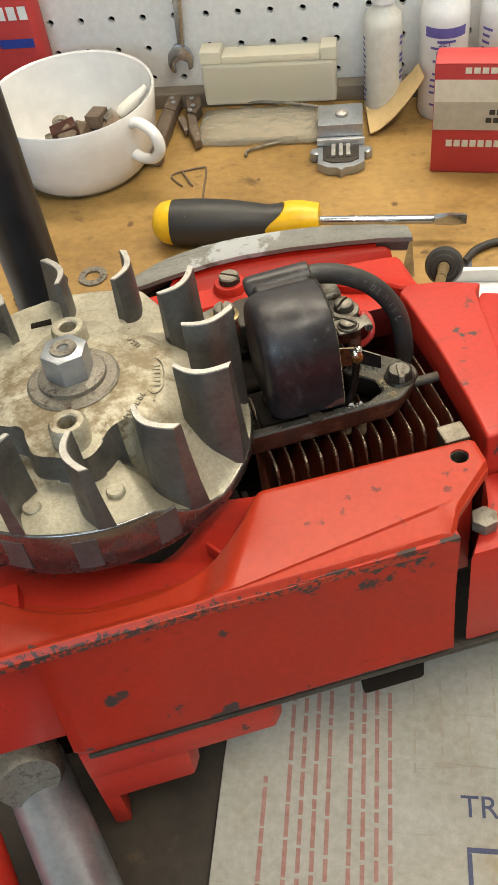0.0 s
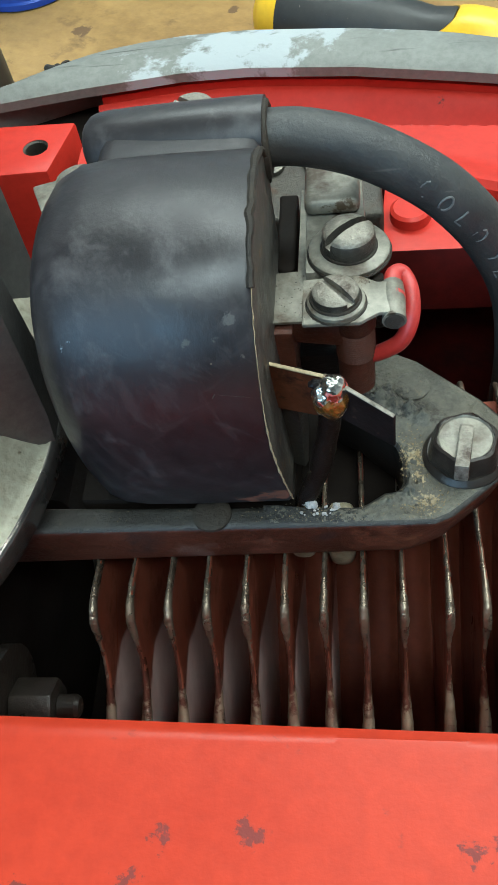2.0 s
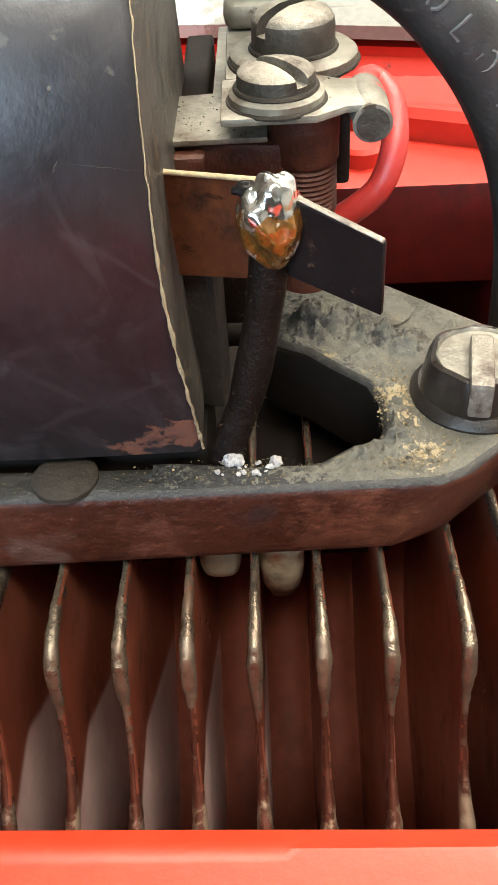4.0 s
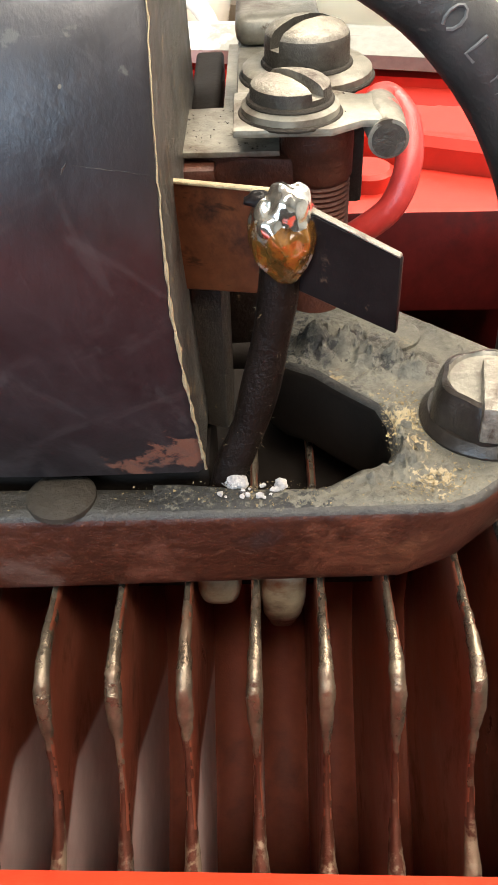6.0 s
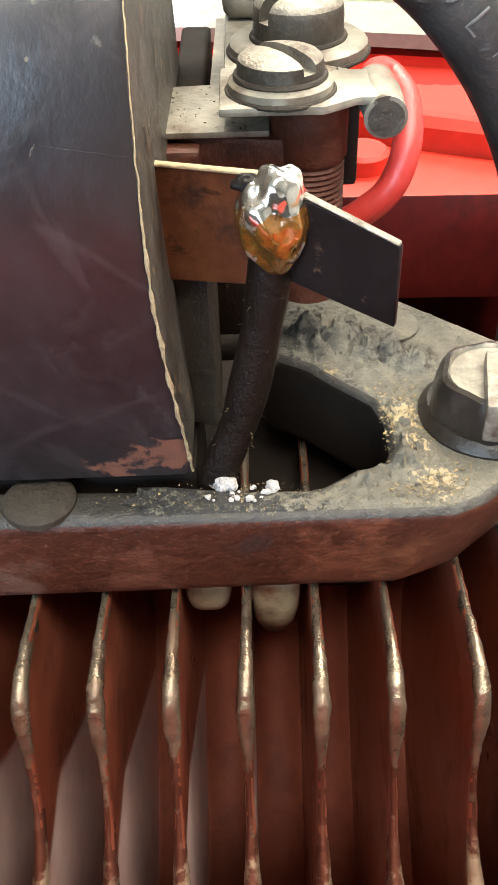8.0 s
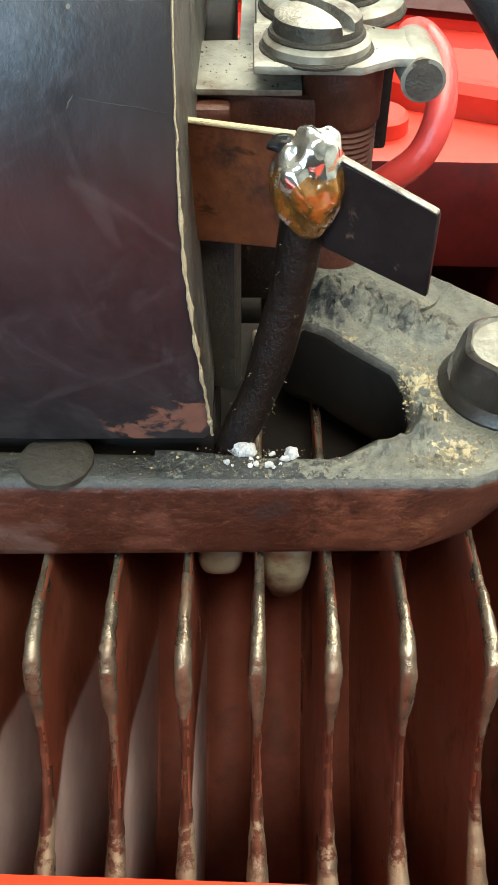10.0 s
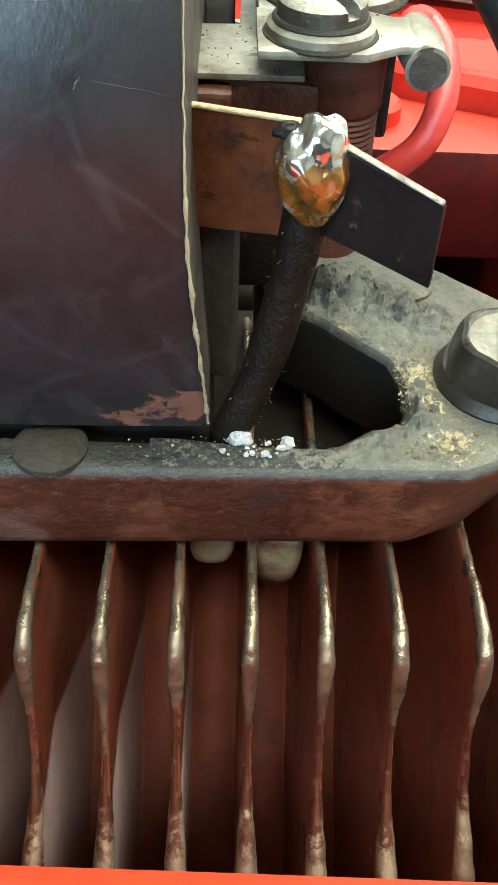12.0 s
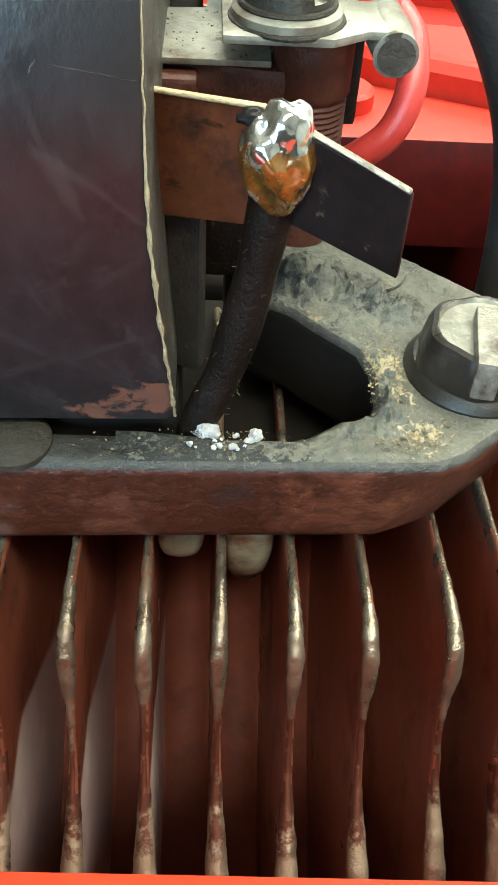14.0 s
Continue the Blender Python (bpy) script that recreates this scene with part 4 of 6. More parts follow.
# ---- flywheel ----
RIM_H = [(-180, -25), (-100, -25), (-74, -26), (-60, -36), (-48, -40), (24, -40), (44, -30), (58, -17.5), (125, -17), (150, -19), (180, -25)]


def step_edge(a):
    deg = (math.degrees(a) + 180) % 360 - 180
    return 30 + 4.5 * math.cos(radians(deg * 4 + 40)) + 1.2 * math.sin(radians(deg * 11))


def ring_r(r, a):
    """Rings bend along the edge of the raised plate."""
    return r + (step_edge(a) - 30) * max(0.0, 1 - abs(r - 30.7) / 9)


def disc_h(r, a):
    deg = (math.degrees(a) + 180) % 360 - 180
    rim = along(RIM_H, deg)
    plate = -12.5 - 3.0 * max(0, r - 19) / 15
    slope = plate if r < 30 else plate + (rim - plate) * min(1, (r - 30) / 24) ** 1.35
    edge = step_edge(a)
    flat = plate + (rim - plate) * step((r - edge) / 1.4)
    smooth = step((deg + 66) / 10) * step((50 - deg) / 12)
    return flat + (slope - flat) * smooth + 0.25 * noise.noise((r * 0.15 * math.cos(a), r * 0.15 * math.sin(a), 3))


b = bmesh.new()
NA = 288
RS = [5, 10, 15, 18, 20, 22] + [23 + 0.6 * i for i in range(26)] + [39.5 + i for i in range(14)] + [53.6, 54.4, 55.0]
rings = []
for r in RS:
    ring = []
    for i in range(NA):
        a = 2 * math.pi * i / NA
        q = ring_r(r, a)
        ring.append(b.verts.new((q * math.cos(a), q * math.sin(a), disc_h(q, a))))
    rings.append(ring)
for k, (r, lower) in enumerate(((55.5, 0.4), (55.7, 1.0), (55.7, None), (55.0, None), (52.0, None))):
    ring = []
    for i in range(NA):
        a = 2 * math.pi * i / NA
        top = disc_h(55.0, a)
        w = top - lower if lower is not None else (min(-43.2, top - 4), min(-44.2, top - 5), -45.5)[k - 2]
        ring.append(b.verts.new((r * math.cos(a), r * math.sin(a), w)))
    rings.append(ring)
for p, q in zip(rings, rings[1:]):
    for i in range(NA):
        b.faces.new((p[i], p[(i + 1) % NA], q[(i + 1) % NA], q[i]))
b.faces.new(rings[0]), b.faces.new(rings[-1])
b.normal_update()
# steep walls below the raised plate take darker metal, painting its shadow
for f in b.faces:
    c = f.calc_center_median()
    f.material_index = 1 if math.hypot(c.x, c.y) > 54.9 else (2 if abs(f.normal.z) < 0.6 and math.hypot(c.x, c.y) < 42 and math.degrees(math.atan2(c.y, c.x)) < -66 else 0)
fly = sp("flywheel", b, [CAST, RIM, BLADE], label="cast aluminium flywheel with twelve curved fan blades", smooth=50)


def blade_mesh(th):
    """A fan blade: a thin curved top, thicker towards its foot, with a bright machined upper edge."""
    b = bmesh.new()
    rows = []
    N = 12
    for lev, (w, front, back) in enumerate([(0.0, 0.0, 2.5), (-0.5, -0.1, 2.8), (-12, -0.3, 3.6), (-26, -0.4, 5.0), (-36, -0.8, 6.4), (-43, -2.4, 8.4)]):
        ring_f, ring_b = [], []
        for i in range(N + 1):
            s = i / N
            r = 38.2 + 17.3 * s
            bow = -5.2 * math.sin(math.pi * s) - 3.6 * (1 - s)
            ang = radians(th + bow * 38 / r * 1.0)
            fr, bk = front / r, back * (0.62 + 0.38 * s) / r
            ring_f.append((r * math.cos(ang + fr), r * math.sin(ang + fr), w))
            ring_b.append((r * math.cos(ang + bk), r * math.sin(ang + bk), w))
        rows.append(ring_f + ring_b[::-1])
    bb = slab(rows[::-1])
    for f in bb.faces:
        f.material_index = 1 if all(v.co.z > -0.6 for v in f.verts) else 0
    return bb


for k in range(12):
    sp("fan_blade", blade_mesh(90.5 - 30.3 * k if k < 7 else 90.5 - 30 * k), [BLADE, BRIGHT], fly, smooth=35)
sp("hub_washer", lathe([(0, -13.2), (15.2, -13.2), (15.4, -12.2), (14.6, -11.4), (11.4, -11.2), (11.2, -9.8), (10.4, -9.3), (0, -9.3)], 40), STEEL, fly)
nut = sp("flywheel_nut", prism(hexagon(8.0, 12), -9.4, 0.4, 0.7, 2), ALLOY, fly, "bright hexagon flywheel nut")
sp("crank_end", lathe([(0, -0.2), (1.8, -0.2), (2.0, 0.9), (4.2, 1.0), (4.4, 0.4)], 20), STEEL, fly)
for x, y in ((1.6, 21.8), (-3.6, -25.8)):
    sp("puller_stud", lathe([(3.0, -16), (3.0, -7.4), (3.6, -6.9), (5.2, -7.0), (6.0, -8.0), (6.2, -14), (7.5, -17)], 28, m=at(x, y, 0), cap=False), CAST, fly)
    sp("stud_hole", lathe([(0, -13.5), (3.1, -13.5), (3.1, -14.5)], 20, m=at(x, y, 0)), BLACK, fly)
for x, y in ((5.3, -42.2), (-20.5, -40), (-40, -22)):
    sp("weight_pin", lathe([(3.0, -26), (3.0, -24.4), (2.6, -23.9), (0, -24.1)], 20, m=at(x, y, 0)), CAST, fly)


def pole_shoe(deg, half):
    """A curved steel plate let into the flywheel's rim."""
    rows = []
    for k in range(9):
        a = radians(deg + half * (k / 4 - 1))
        c, q = math.cos(a), math.sin(a)
        rows.append([(r * c, r * q, w) for r, w in ((55.0, -28.5), (55.95, -28.8), (56.05, -41.0), (55.0, -41.5))])
    return slab(rows)


for deg in (-97.5, -71.0, -121.0):
    sp("pole_shoe", pole_shoe(deg, 3.9), BLADE, fly, "pale grey pole shoe in the flywheel rim")


def cast_text(body, size, x, y, turn):
    b = text_mesh(body, size, 0.3)
    bmesh.ops.transform(b, matrix=at(x, y, disc_h(math.hypot(x, y), math.atan2(y, x)) + 0.25, turn), verts=b.verts)
    return b


sp("cast_lettering", cast_text("U.S.A", 2.9, 21.8, 12.8, 125), CAST, fly)
sp("cast_lettering", cast_text("MADE IN", 2.9, 17.4, -19.2, 52), CAST, fly)
lo = bmesh.new()
lr = [(3.3 * math.cos(2 * math.pi * i / 28), 8.8 * math.sin(2 * math.pi * i / 28), 0) for i in range(29)]
tube(lr, 0.28, 6, lo, at(25.8, -6.5, -14.1, -9), n=1)
for dy in (-5.4, -3.4, -1.4, 0.6, 2.6, 4.4):
    box(-1.9, 1.9, dy, dy + 0.9, 0, 0.45, bm=lo, m=at(25.8, -6.5, -14.3, -9))
tube([(0, 8.8, 0), (0.3, 12.2, 0)], 0.25, 6, lo, at(25.8, -6.5, -14.1, -9), n=1)
tube([(0, -8.8, 0), (-0.3, -12.2, 0)], 0.25, 6, lo, at(25.8, -6.5, -14.3, -9), n=1)
sp("cast_emblem", lo, CAST, fly)
sp("slot_hole", box(-12.5, -5, 39.6, 42.4, -17.4, -16.6, 0.2), BLACK, fly)
sp("flywheel_well", prism([(67 * math.cos(radians(a)), 67 * math.sin(radians(a))) for a in range(196, 312, 4)], -66, -62.4, 0.5), RED_WORN)
sp("well_floor", prism([(8, -66), (46, -50), (48, -40), (20, -40)], -76, -70, 0.5), RED_GRIME_SHADE)

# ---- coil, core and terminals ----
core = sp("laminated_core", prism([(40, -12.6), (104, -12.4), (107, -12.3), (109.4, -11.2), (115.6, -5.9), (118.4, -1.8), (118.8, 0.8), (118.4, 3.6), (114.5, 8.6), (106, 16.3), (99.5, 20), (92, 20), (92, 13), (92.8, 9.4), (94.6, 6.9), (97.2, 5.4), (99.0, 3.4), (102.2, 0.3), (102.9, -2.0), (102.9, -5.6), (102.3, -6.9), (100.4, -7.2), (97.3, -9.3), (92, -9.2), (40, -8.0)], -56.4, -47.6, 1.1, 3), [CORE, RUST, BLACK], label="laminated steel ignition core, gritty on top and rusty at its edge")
for q in core.data.vertices:
    # the lower edge draws in round the free end
    k = step((q.co.x * 1000 - 101) / 6) * step((-50.0 - q.co.z * 1000) / 6) * step((4 - q.co.y * 1000) / 6)
    q.co.x -= 0.0013 * k
    q.co.y += 0.0016 * k
# the hole's inner faces take black, the outer edge rust
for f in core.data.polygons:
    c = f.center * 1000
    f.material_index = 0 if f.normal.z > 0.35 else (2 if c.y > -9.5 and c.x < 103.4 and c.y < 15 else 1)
sp("core_rivet", lathe([(2.7, -47.8), (2.7, -47.3), (2.3, -47.0), (0, -46.9)], 22, m=at(77, -10.3, 0)), BOBBIN, core, "dusty flush rivet head")

rivet = sp("core_rivet", lathe([(2.6, -47.8), (2.6, -47.15), (2.2, -46.9), (0, -46.8)], 26, m=at(105.0, 10.8, 0)), SAND, core, "dusty flaking rivet head in the core")


# black box added for the darkness in the gap below the coil
sp("coil_leg", box(58, 88.4, -7.6, 4, -56, -47.3, 0.6), BLACK, core, "black box added to fill the dark gap under the coil")
CORE_TOP = [(60, -12.0), (86, -11.9), (104, -11.8), (106.8, -11.7), (108.9, -10.7), (115.1, -5.6), (117.8, -1.6), (118.2, 0.8), (117.8, 3.4), (114.2, 8.2), (105.8, 15.8), (99.5, 19.4), (92.6, 19.4), (92.6, 13.3), (93.4, 9.8), (95.1, 7.4), (97.7, 5.9), (99.5, 3.9), (102.7, 0.7), (103.5, -2.0), (103.5, -5.8), (102.6, -7.4), (100.6, -7.8), (97.5, -9.9), (92, -9.8), (86, -9.0), (60, -8.6)]


def rim_distance(x, y):
    """Distance to the outline of the core's top, negative outside it, and the outline's nearest point."""
    best, foot, odd = 1e9, (x, y), False
    for (a, c), (d, e) in zip(CORE_TOP, CORE_TOP[1:] + CORE_TOP[:1]):
        k = max(0.0, min(1.0, ((x - a) * (d - a) + (y - c) * (e - c)) / ((d - a) ** 2 + (e - c) ** 2)))
        p = (a + k * (d - a), c + k * (e - c))
        gap = math.hypot(x - p[0], y - p[1])
        if gap < best:
            best, foot = gap, p
        if (c > y) != (e > y) and x < a + (y - c) * (d - a) / (e - c):
            odd = not odd
    return (best if odd else -best), foot


LUMPS = [(97.6, 9.4, 2.0, 1.3), (98.9, 8.0, 1.7, 1.0), (100.2, 8.6, 1.8, 1.2), (98.6, 11.0, 1.2, 1.3), (102.6, 7.0, 1.9, 1.2), (104.4, 6.2, 1.7, 1.1), (101.6, 10.0, 1.3, 1.1), (106.2, 5.2, 1.3, 1.0), (104.6, 8.2, 0.9, 1.0), (103.0, 4.6, 0.7, 0.9), (104.6, -2.0, 0.5, 1.6), (107.6, 6.6, 0.7, 0.8), (101.0, -8.9, 0.6, 1.2), (103.4, -6.8, 1.7, 1.7), (104.4, -5.6, 0.6, 1.0)]


def crust():
    """Caked dirt: an uneven sheet over the core's top, heaped behind the hole."""
    b = bmesh.new()
    verts = {}
    st = 0.24
    for i in range(int(59 / st)):
        for j in range(int(32.5 / st)):
            x, y = 60 + i * st, -12.4 + j * st
            d, foot = rim_distance(x, y)
            if d < -1.5 * st:
                continue
            if d < 0.3 * st:
                verts[i, j] = b.verts.new((*foot, -47.66))
                continue
            rough = 0.45 * noise.noise((x * 0.5, y * 0.5, 1)) + 0.40 * noise.noise((x * 1.4, y * 1.4, 5)) + 0.32 * noise.noise((x * 3.4, y * 3.4, 9)) + 0.16 * noise.noise((x * 7, y * 7, 2))
            heap = max((1.35 if c > 3 else 1.0) * h * math.exp(-((x - a) ** 2 + (y - c) ** 2) / (1.3 * r * r)) for a, c, h, r in LUMPS)
            loose = 1.0 + 0.9 * math.exp(-((x - 104) ** 2 + (y + 4) ** 2) / 18.0)
            z = step(d / 0.5) * (0.05 + max(-0.02, heap * (0.9 + 0.7 * rough) + 0.55 * loose * rough * step((x - 86) / 8) + 0.1 * rough))
            if x < 84 + 2.5 * noise.noise((x * 0.3, y * 0.8, 6)):
                continue
            if math.hypot(x - 111.4, y + 1.7) < 6.4 or math.hypot(x - 77, y + 10.3) < 3 or math.hypot(x - 105.0, y - 10.8) < 3.1:
                z = min(z, 0.08)
            z -= 0.6 * math.exp(-((x - 104.6 - 0.5 * (y + 10)) ** 2 * 0.6 + (y + 10.0) ** 2 * 3.5))
            verts[i, j] = b.verts.new((x, y, -47.57 + max(0.0, z)))
    for (i, j), v in verts.items():
        q = [verts.get(k) for k in ((i + 1, j), (i + 1, j + 1), (i, j + 1))]
        if all(q):
            b.faces.new((v, *q))
    bmesh.ops.remove_doubles(b, verts=b.verts, dist=0.02)
    return b


sp("caked_dirt", crust(), SAND, core, "dry grey and tan dirt caked on the core", smooth=60)
gr = bmesh.new()
rnd = random.Random(31)
for k in range(2400):
    if k < 1500:
        x, y = (104.3 + rnd.gauss(0, 1.5), -1.6 + rnd.gauss(0, 2.2)) if k % 2 else (105.0 + rnd.gauss(0, 2.4), -8.6 + rnd.gauss(0, 1.8))
    elif k < 1800:
        x, y = 92 + rnd.gauss(0, 2.2), -10.4 + rnd.gauss(0, 0.8)
    else:
        x, y = rnd.uniform(62, 108), rnd.uniform(-12, -9.4)
    if not (-11.8 < y < 8) or math.hypot(x - 111.4, y + 1.7) < 5.4 or (92 < x < 102.6 and -9.0 < y < 4.5):
        continue
    sz = rnd.choice((0.05, 0.06, 0.08, 0.10, 0.13, 0.18)) * (1.0 if k < 1500 else 0.6) * rnd.uniform(0.7, 1.3)
    vs = [Vector((rnd.uniform(-1, 1), rnd.uniform(-1, 1), rnd.uniform(-0.4, 0.9))) * sz + Vector((x, y, -47.5)) for _ in range(5)]
    add(gr, vs, [(0, 1, 2), (0, 2, 3), (0, 3, 1), (1, 4, 2), (2, 4, 3), (3, 4, 1)])
sp("grit", gr, GRIT, core, "loose tan grit on the core", smooth=0)
SCREW = (111.4, -1.7)
def hex_lathe(rows, seg, turn, flat):
    """A turned head pressed towards a hexagon."""
    b = lathe(rows, seg)
    for v in b.verts:
        a, r = math.atan2(v.co.y, v.co.x), math.hypot(v.co.x, v.co.y)
        if r > 3.75:
            k = 1 - flat * (0.5 - 0.5 * math.cos(6 * (a - radians(turn))))
            v.co.x, v.co.y = v.co.x * k, v.co.y * k
    return b


sb = hex_lathe([(0, -46.9), (5.1, -46.9), (5.0, -45.6), (4.7, -44.3), (4.35, -43.5), (3.95, -43.3), (3.7, -43.35), (3.5, -43.65), (0, -43.7)], 60, 15, 0.085)
bmesh.ops.transform(sb, matrix=at(*SCREW, 0), verts=sb.verts)
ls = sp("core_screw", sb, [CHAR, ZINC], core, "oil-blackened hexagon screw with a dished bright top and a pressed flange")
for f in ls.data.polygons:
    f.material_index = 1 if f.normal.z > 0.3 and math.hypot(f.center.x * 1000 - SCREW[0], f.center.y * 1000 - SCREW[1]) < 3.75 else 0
sp("screw_flange", lathe([(0, -47.75), (5.6, -47.75), (5.65, -47.3), (5.4, -46.9), (5.0, -46.5), (0, -46.4)], 44, m=at(*SCREW, 0)), CHAR, core)
bar = box(-5.5, 1.6, -0.95, 0.95, -45.9, -42.5, 0.3, segments=2)
for v in bar.verts:
    v.co.y += 0.14 * noise.noise((v.co.x * 0.5, 1, 3))
bmesh.ops.transform(bar, matrix=at(*SCREW, 0, 79), verts=bar.verts)
sp("slot_bar", bar, STEEL, core, "bright worn bar across the screw's slot")
sp("core_back_leg", prism([(47, 40.5), (51.2, 30.6), (59.4, 32.4), (62, 39), (57.8, 44)], -32.2, -29.6, 0.5), ZINC, core)
sp("leg_block", prism([(48.2, 40), (51.8, 31.8), (58.8, 33.2), (61, 38.6), (57.4, 43)], -58, -32.4, 0.5), CORE, core)
sp("leg_washer", lathe([(0, -29.7), (5.5, -29.7), (5.5, -29.1), (5.0, -28.8), (0, -28.8)], 26, m=at(56.8, 35.5, 0)), BRASS, core, "dirty brass washer")
cs = sp("leg_screw", lathe([(0, -28.9), (4.0, -28.9), (4.0, -26.4), (3.6, -25.2), (2.0, -24.4), (0, -24.2)], 28, m=at(56.8, 35.5, 0)), STEEL, core, "bright slotted screw on a brass washer")
cut(cs, box(-6 * MM, 6 * MM, -0.55 * MM, 0.55 * MM, -26.4 * MM, -20 * MM, m=at(56.8 * MM, 35.5 * MM, 0, 75)))

PROFILE = [(-9.2, -46.2), (-11.2, -39), (-12.4, -30), (-12.2, -22), (-10.4, -15), (-6.5, -9.4), (-1, -6.4), (6, -5.6), (13, -7.0), (19, -11), (22, -19), (22, -32), (19, -46.2)]


def coil_ring(u, k, dv=0.0):
    base = curve([(0, a, c) for a, c in PROFILE], 6)
    return [(u + (1.3 * step((-26 - p.z) / 24) if u > 80 else 0), 5 + (p.y - 5) * k + dv, -27 + (p.z + 27) * k) for p in base]


coil = sp("ignition_coil", slab([coil_ring(61.2, 0.70), coil_ring(61.3, 0.77), coil_ring(61.8, 0.86), coil_ring(63.0, 0.93), coil_ring(65.2, 0.98), coil_ring(68.5, 1.0), coil_ring(76, 1.005), coil_ring(86.4, 1.0), coil_ring(86.9, 0.985), coil_ring(87.0, 0.95)], cap=True), [COIL, COIL_END], label="round black moulded ignition coil with scuffs")
for f in coil.data.polygons:
    f.material_index = 1 if f.normal.x > 0.7 else 0
rb = bmesh.new()
ring = [Vector(q) for q in coil_ring(87.0, 0.99)][:34]
fray = []
for k in range(len(ring) * 5 - 5):
    p = ring[k // 5].lerp(ring[k // 5 + 1], (k % 5) / 5)
    fray.append((p.x + 0.10 * noise.noise((k * 0.23, 0, 1)), p.y + 0.08 * noise.noise((k * 0.41, 2, 1)), p.z))
tube(fray, lambda x: (0.12 + 0.10 * noise.noise((x * 31, 3, 3)) + 0.06 * noise.noise((x * 120, 1, 3))) * (1.0 - 0.6 * step((x - 0.35) / 0.25)), 7, rb, n=1)
gb = bmesh.new()
back = [Vector(q) for q in coil_ring(86.9, 0.985)][30:60]
tube([(q.x + 0.25 * noise.noise((k * 0.7, 5, 1)), q.y, q.z) for k, q in enumerate(back)], 0.5, 8, gb, n=3, wobble=0.45)
sp("grime_band", gb, BOBBIN, coil, "brown crumbly grime along the coil's rim")
sp("raw_edge", rb, RAW, coil, "frayed tan edge of the moulding")
for x0, x1, z0, z1, r in ((81.5, 81.9, -20.7, -20.1, 0.05), (82.1, 86.6, -20.2, -20.9, 0.016)):
    rows = []
    for k in range(9):
        z = z0 + (z1 - z0) * k / 8 + 0.10 * noise.noise((k * 0.9, x0, 4))
        front = curve([(0, a, c) for a, c in PROFILE[:6]], 6)
        y = float(np.interp(z, [q.z for q in front], [q.y for q in front]))
        rows.append((x0 + (x1 - x0) * k / 8, y - 0.03, z))
    sp("scratch", tube(rows, lambda q, r=r: r * (0.5 + 0.8 * math.sin(math.pi * q)), 6, n=2, wobble=0.2), COIL_END, coil, "pale torn scratch on the coil")
ring = [(87.0, 23.7 + 4.4 * math.cos(a * math.pi / 14), -12.6 + 4.4 * math.sin(a * math.pi / 14)) for a in range(29)]
sp("grime_ring", tube(ring, 0.7, 8, n=2, wobble=0.3), BOBBIN, coil, "tan crumbly grime where the lead leaves the coil")
sp("boot", tube([(65.6, 25.0, -14.2), (67.6, 24.7, -13.6), (75, 24.2, -13.0), (84, 23.8, -12.6), (87.0, 23.7, -12.6)], lambda x: 5.3 if x > 0.1 else 4.0 + 13 * x, 24), COIL, coil)
sp("boot_web", prism([(66.2, 14), (87, 14), (87, 24), (66.2, 24)], -22, -9.4, 2.2, 3), COIL, coil)
lead = sp("plug_lead", tube([(86.5, 24.2, -12.8), (92.0, 24.4, -13.4), (99.4, 24.3, -15.9), (107.3, 23.6, -20.6), (112.8, 23.2, -26.1), (117.1, 22.9, -32.6), (120.3, 22.7, -40.5), (121.9, 22.4, -50.9), (122.0, 21.6, -64.9), (121, 20, -96)], 3.65, 22, n=8), RUBBER, label="thick black rubber spark plug lead")
mark_line = curve([(104.6, 24.2, -18.6), (109.5, 23.3, -22.0), (114.2, 23.2, -27.4), (118.0, 22.8, -34.0), (120.4, 22.5, -42.0)], 4)
for k in range(8):
    # worn maker's print on the lead, as plain raised marks
    c, d = mark_line[2 * k], (mark_line[2 * k + 1] - mark_line[2 * k]).normalized()
    out = Vector((-0.2, -0.94, 0.26))
    out = (out - d * out.dot(d)).normalized()
    side = d.cross(out)
    shape = [(0.75 * math.cos(q * 0.62 + k), 1.15 * math.sin(q * 0.62 + k)) for q in range(10 - 3 * (k % 2))] if k % 3 else [(-0.6, -1.1), (-0.6, 0.0), (-0.6, 1.1), (0.5, 1.0)]
    pts = [c + out * (3.62 - 0.17 * y * y) + d * x + side * y for x, y in shape]
    sp("raised_mark", tube(pts, 0.17, 5, n=1), PRINT, lead)
plate = sp("terminal_plate", prism([(86.6, 5.0), (94.4, 4.9), (94.4, 9), (101.2, 12), (99.2, 18), (98.8, 31), (90.2, 31), (90.0, 14.2), (86.6, 14)], -27.15, -26.7, 0.1), ZINC, label="grimy zinc terminal plate")
sp("terminal_block", prism([(86.6, 6.0), (94.6, 4.6), (98.4, 4.4), (99.7, 5.6), (99.8, 11.5), (98.0, 14), (98.0, 30), (90.6, 30), (90.4, 14.8), (86.6, 14.5)], -31.2, -27.2, 0.5), RUST, plate)
sp("plate_gap", prism([(87.0, 16.2), (87.6, 14.9), (88.6, 14.7), (89.5, 15.6), (89.7, 31), (87.0, 31)], -36, -27.3, 0.7, 3), BLACK, plate, "dark slot beside the plate")
sp("terminal_base", prism([(88.5, 9), (95.0, 9), (95.0, 22), (88.5, 22)], -46.8, -37.8, 0.6), LEAD, plate)
sp("spacer", prism([(91.2, 11.4), (100.6, 11.6), (99.2, 18), (98.8, 31), (91.2, 31)], -26.65, -24.5, 0.3), ZINC, plate)
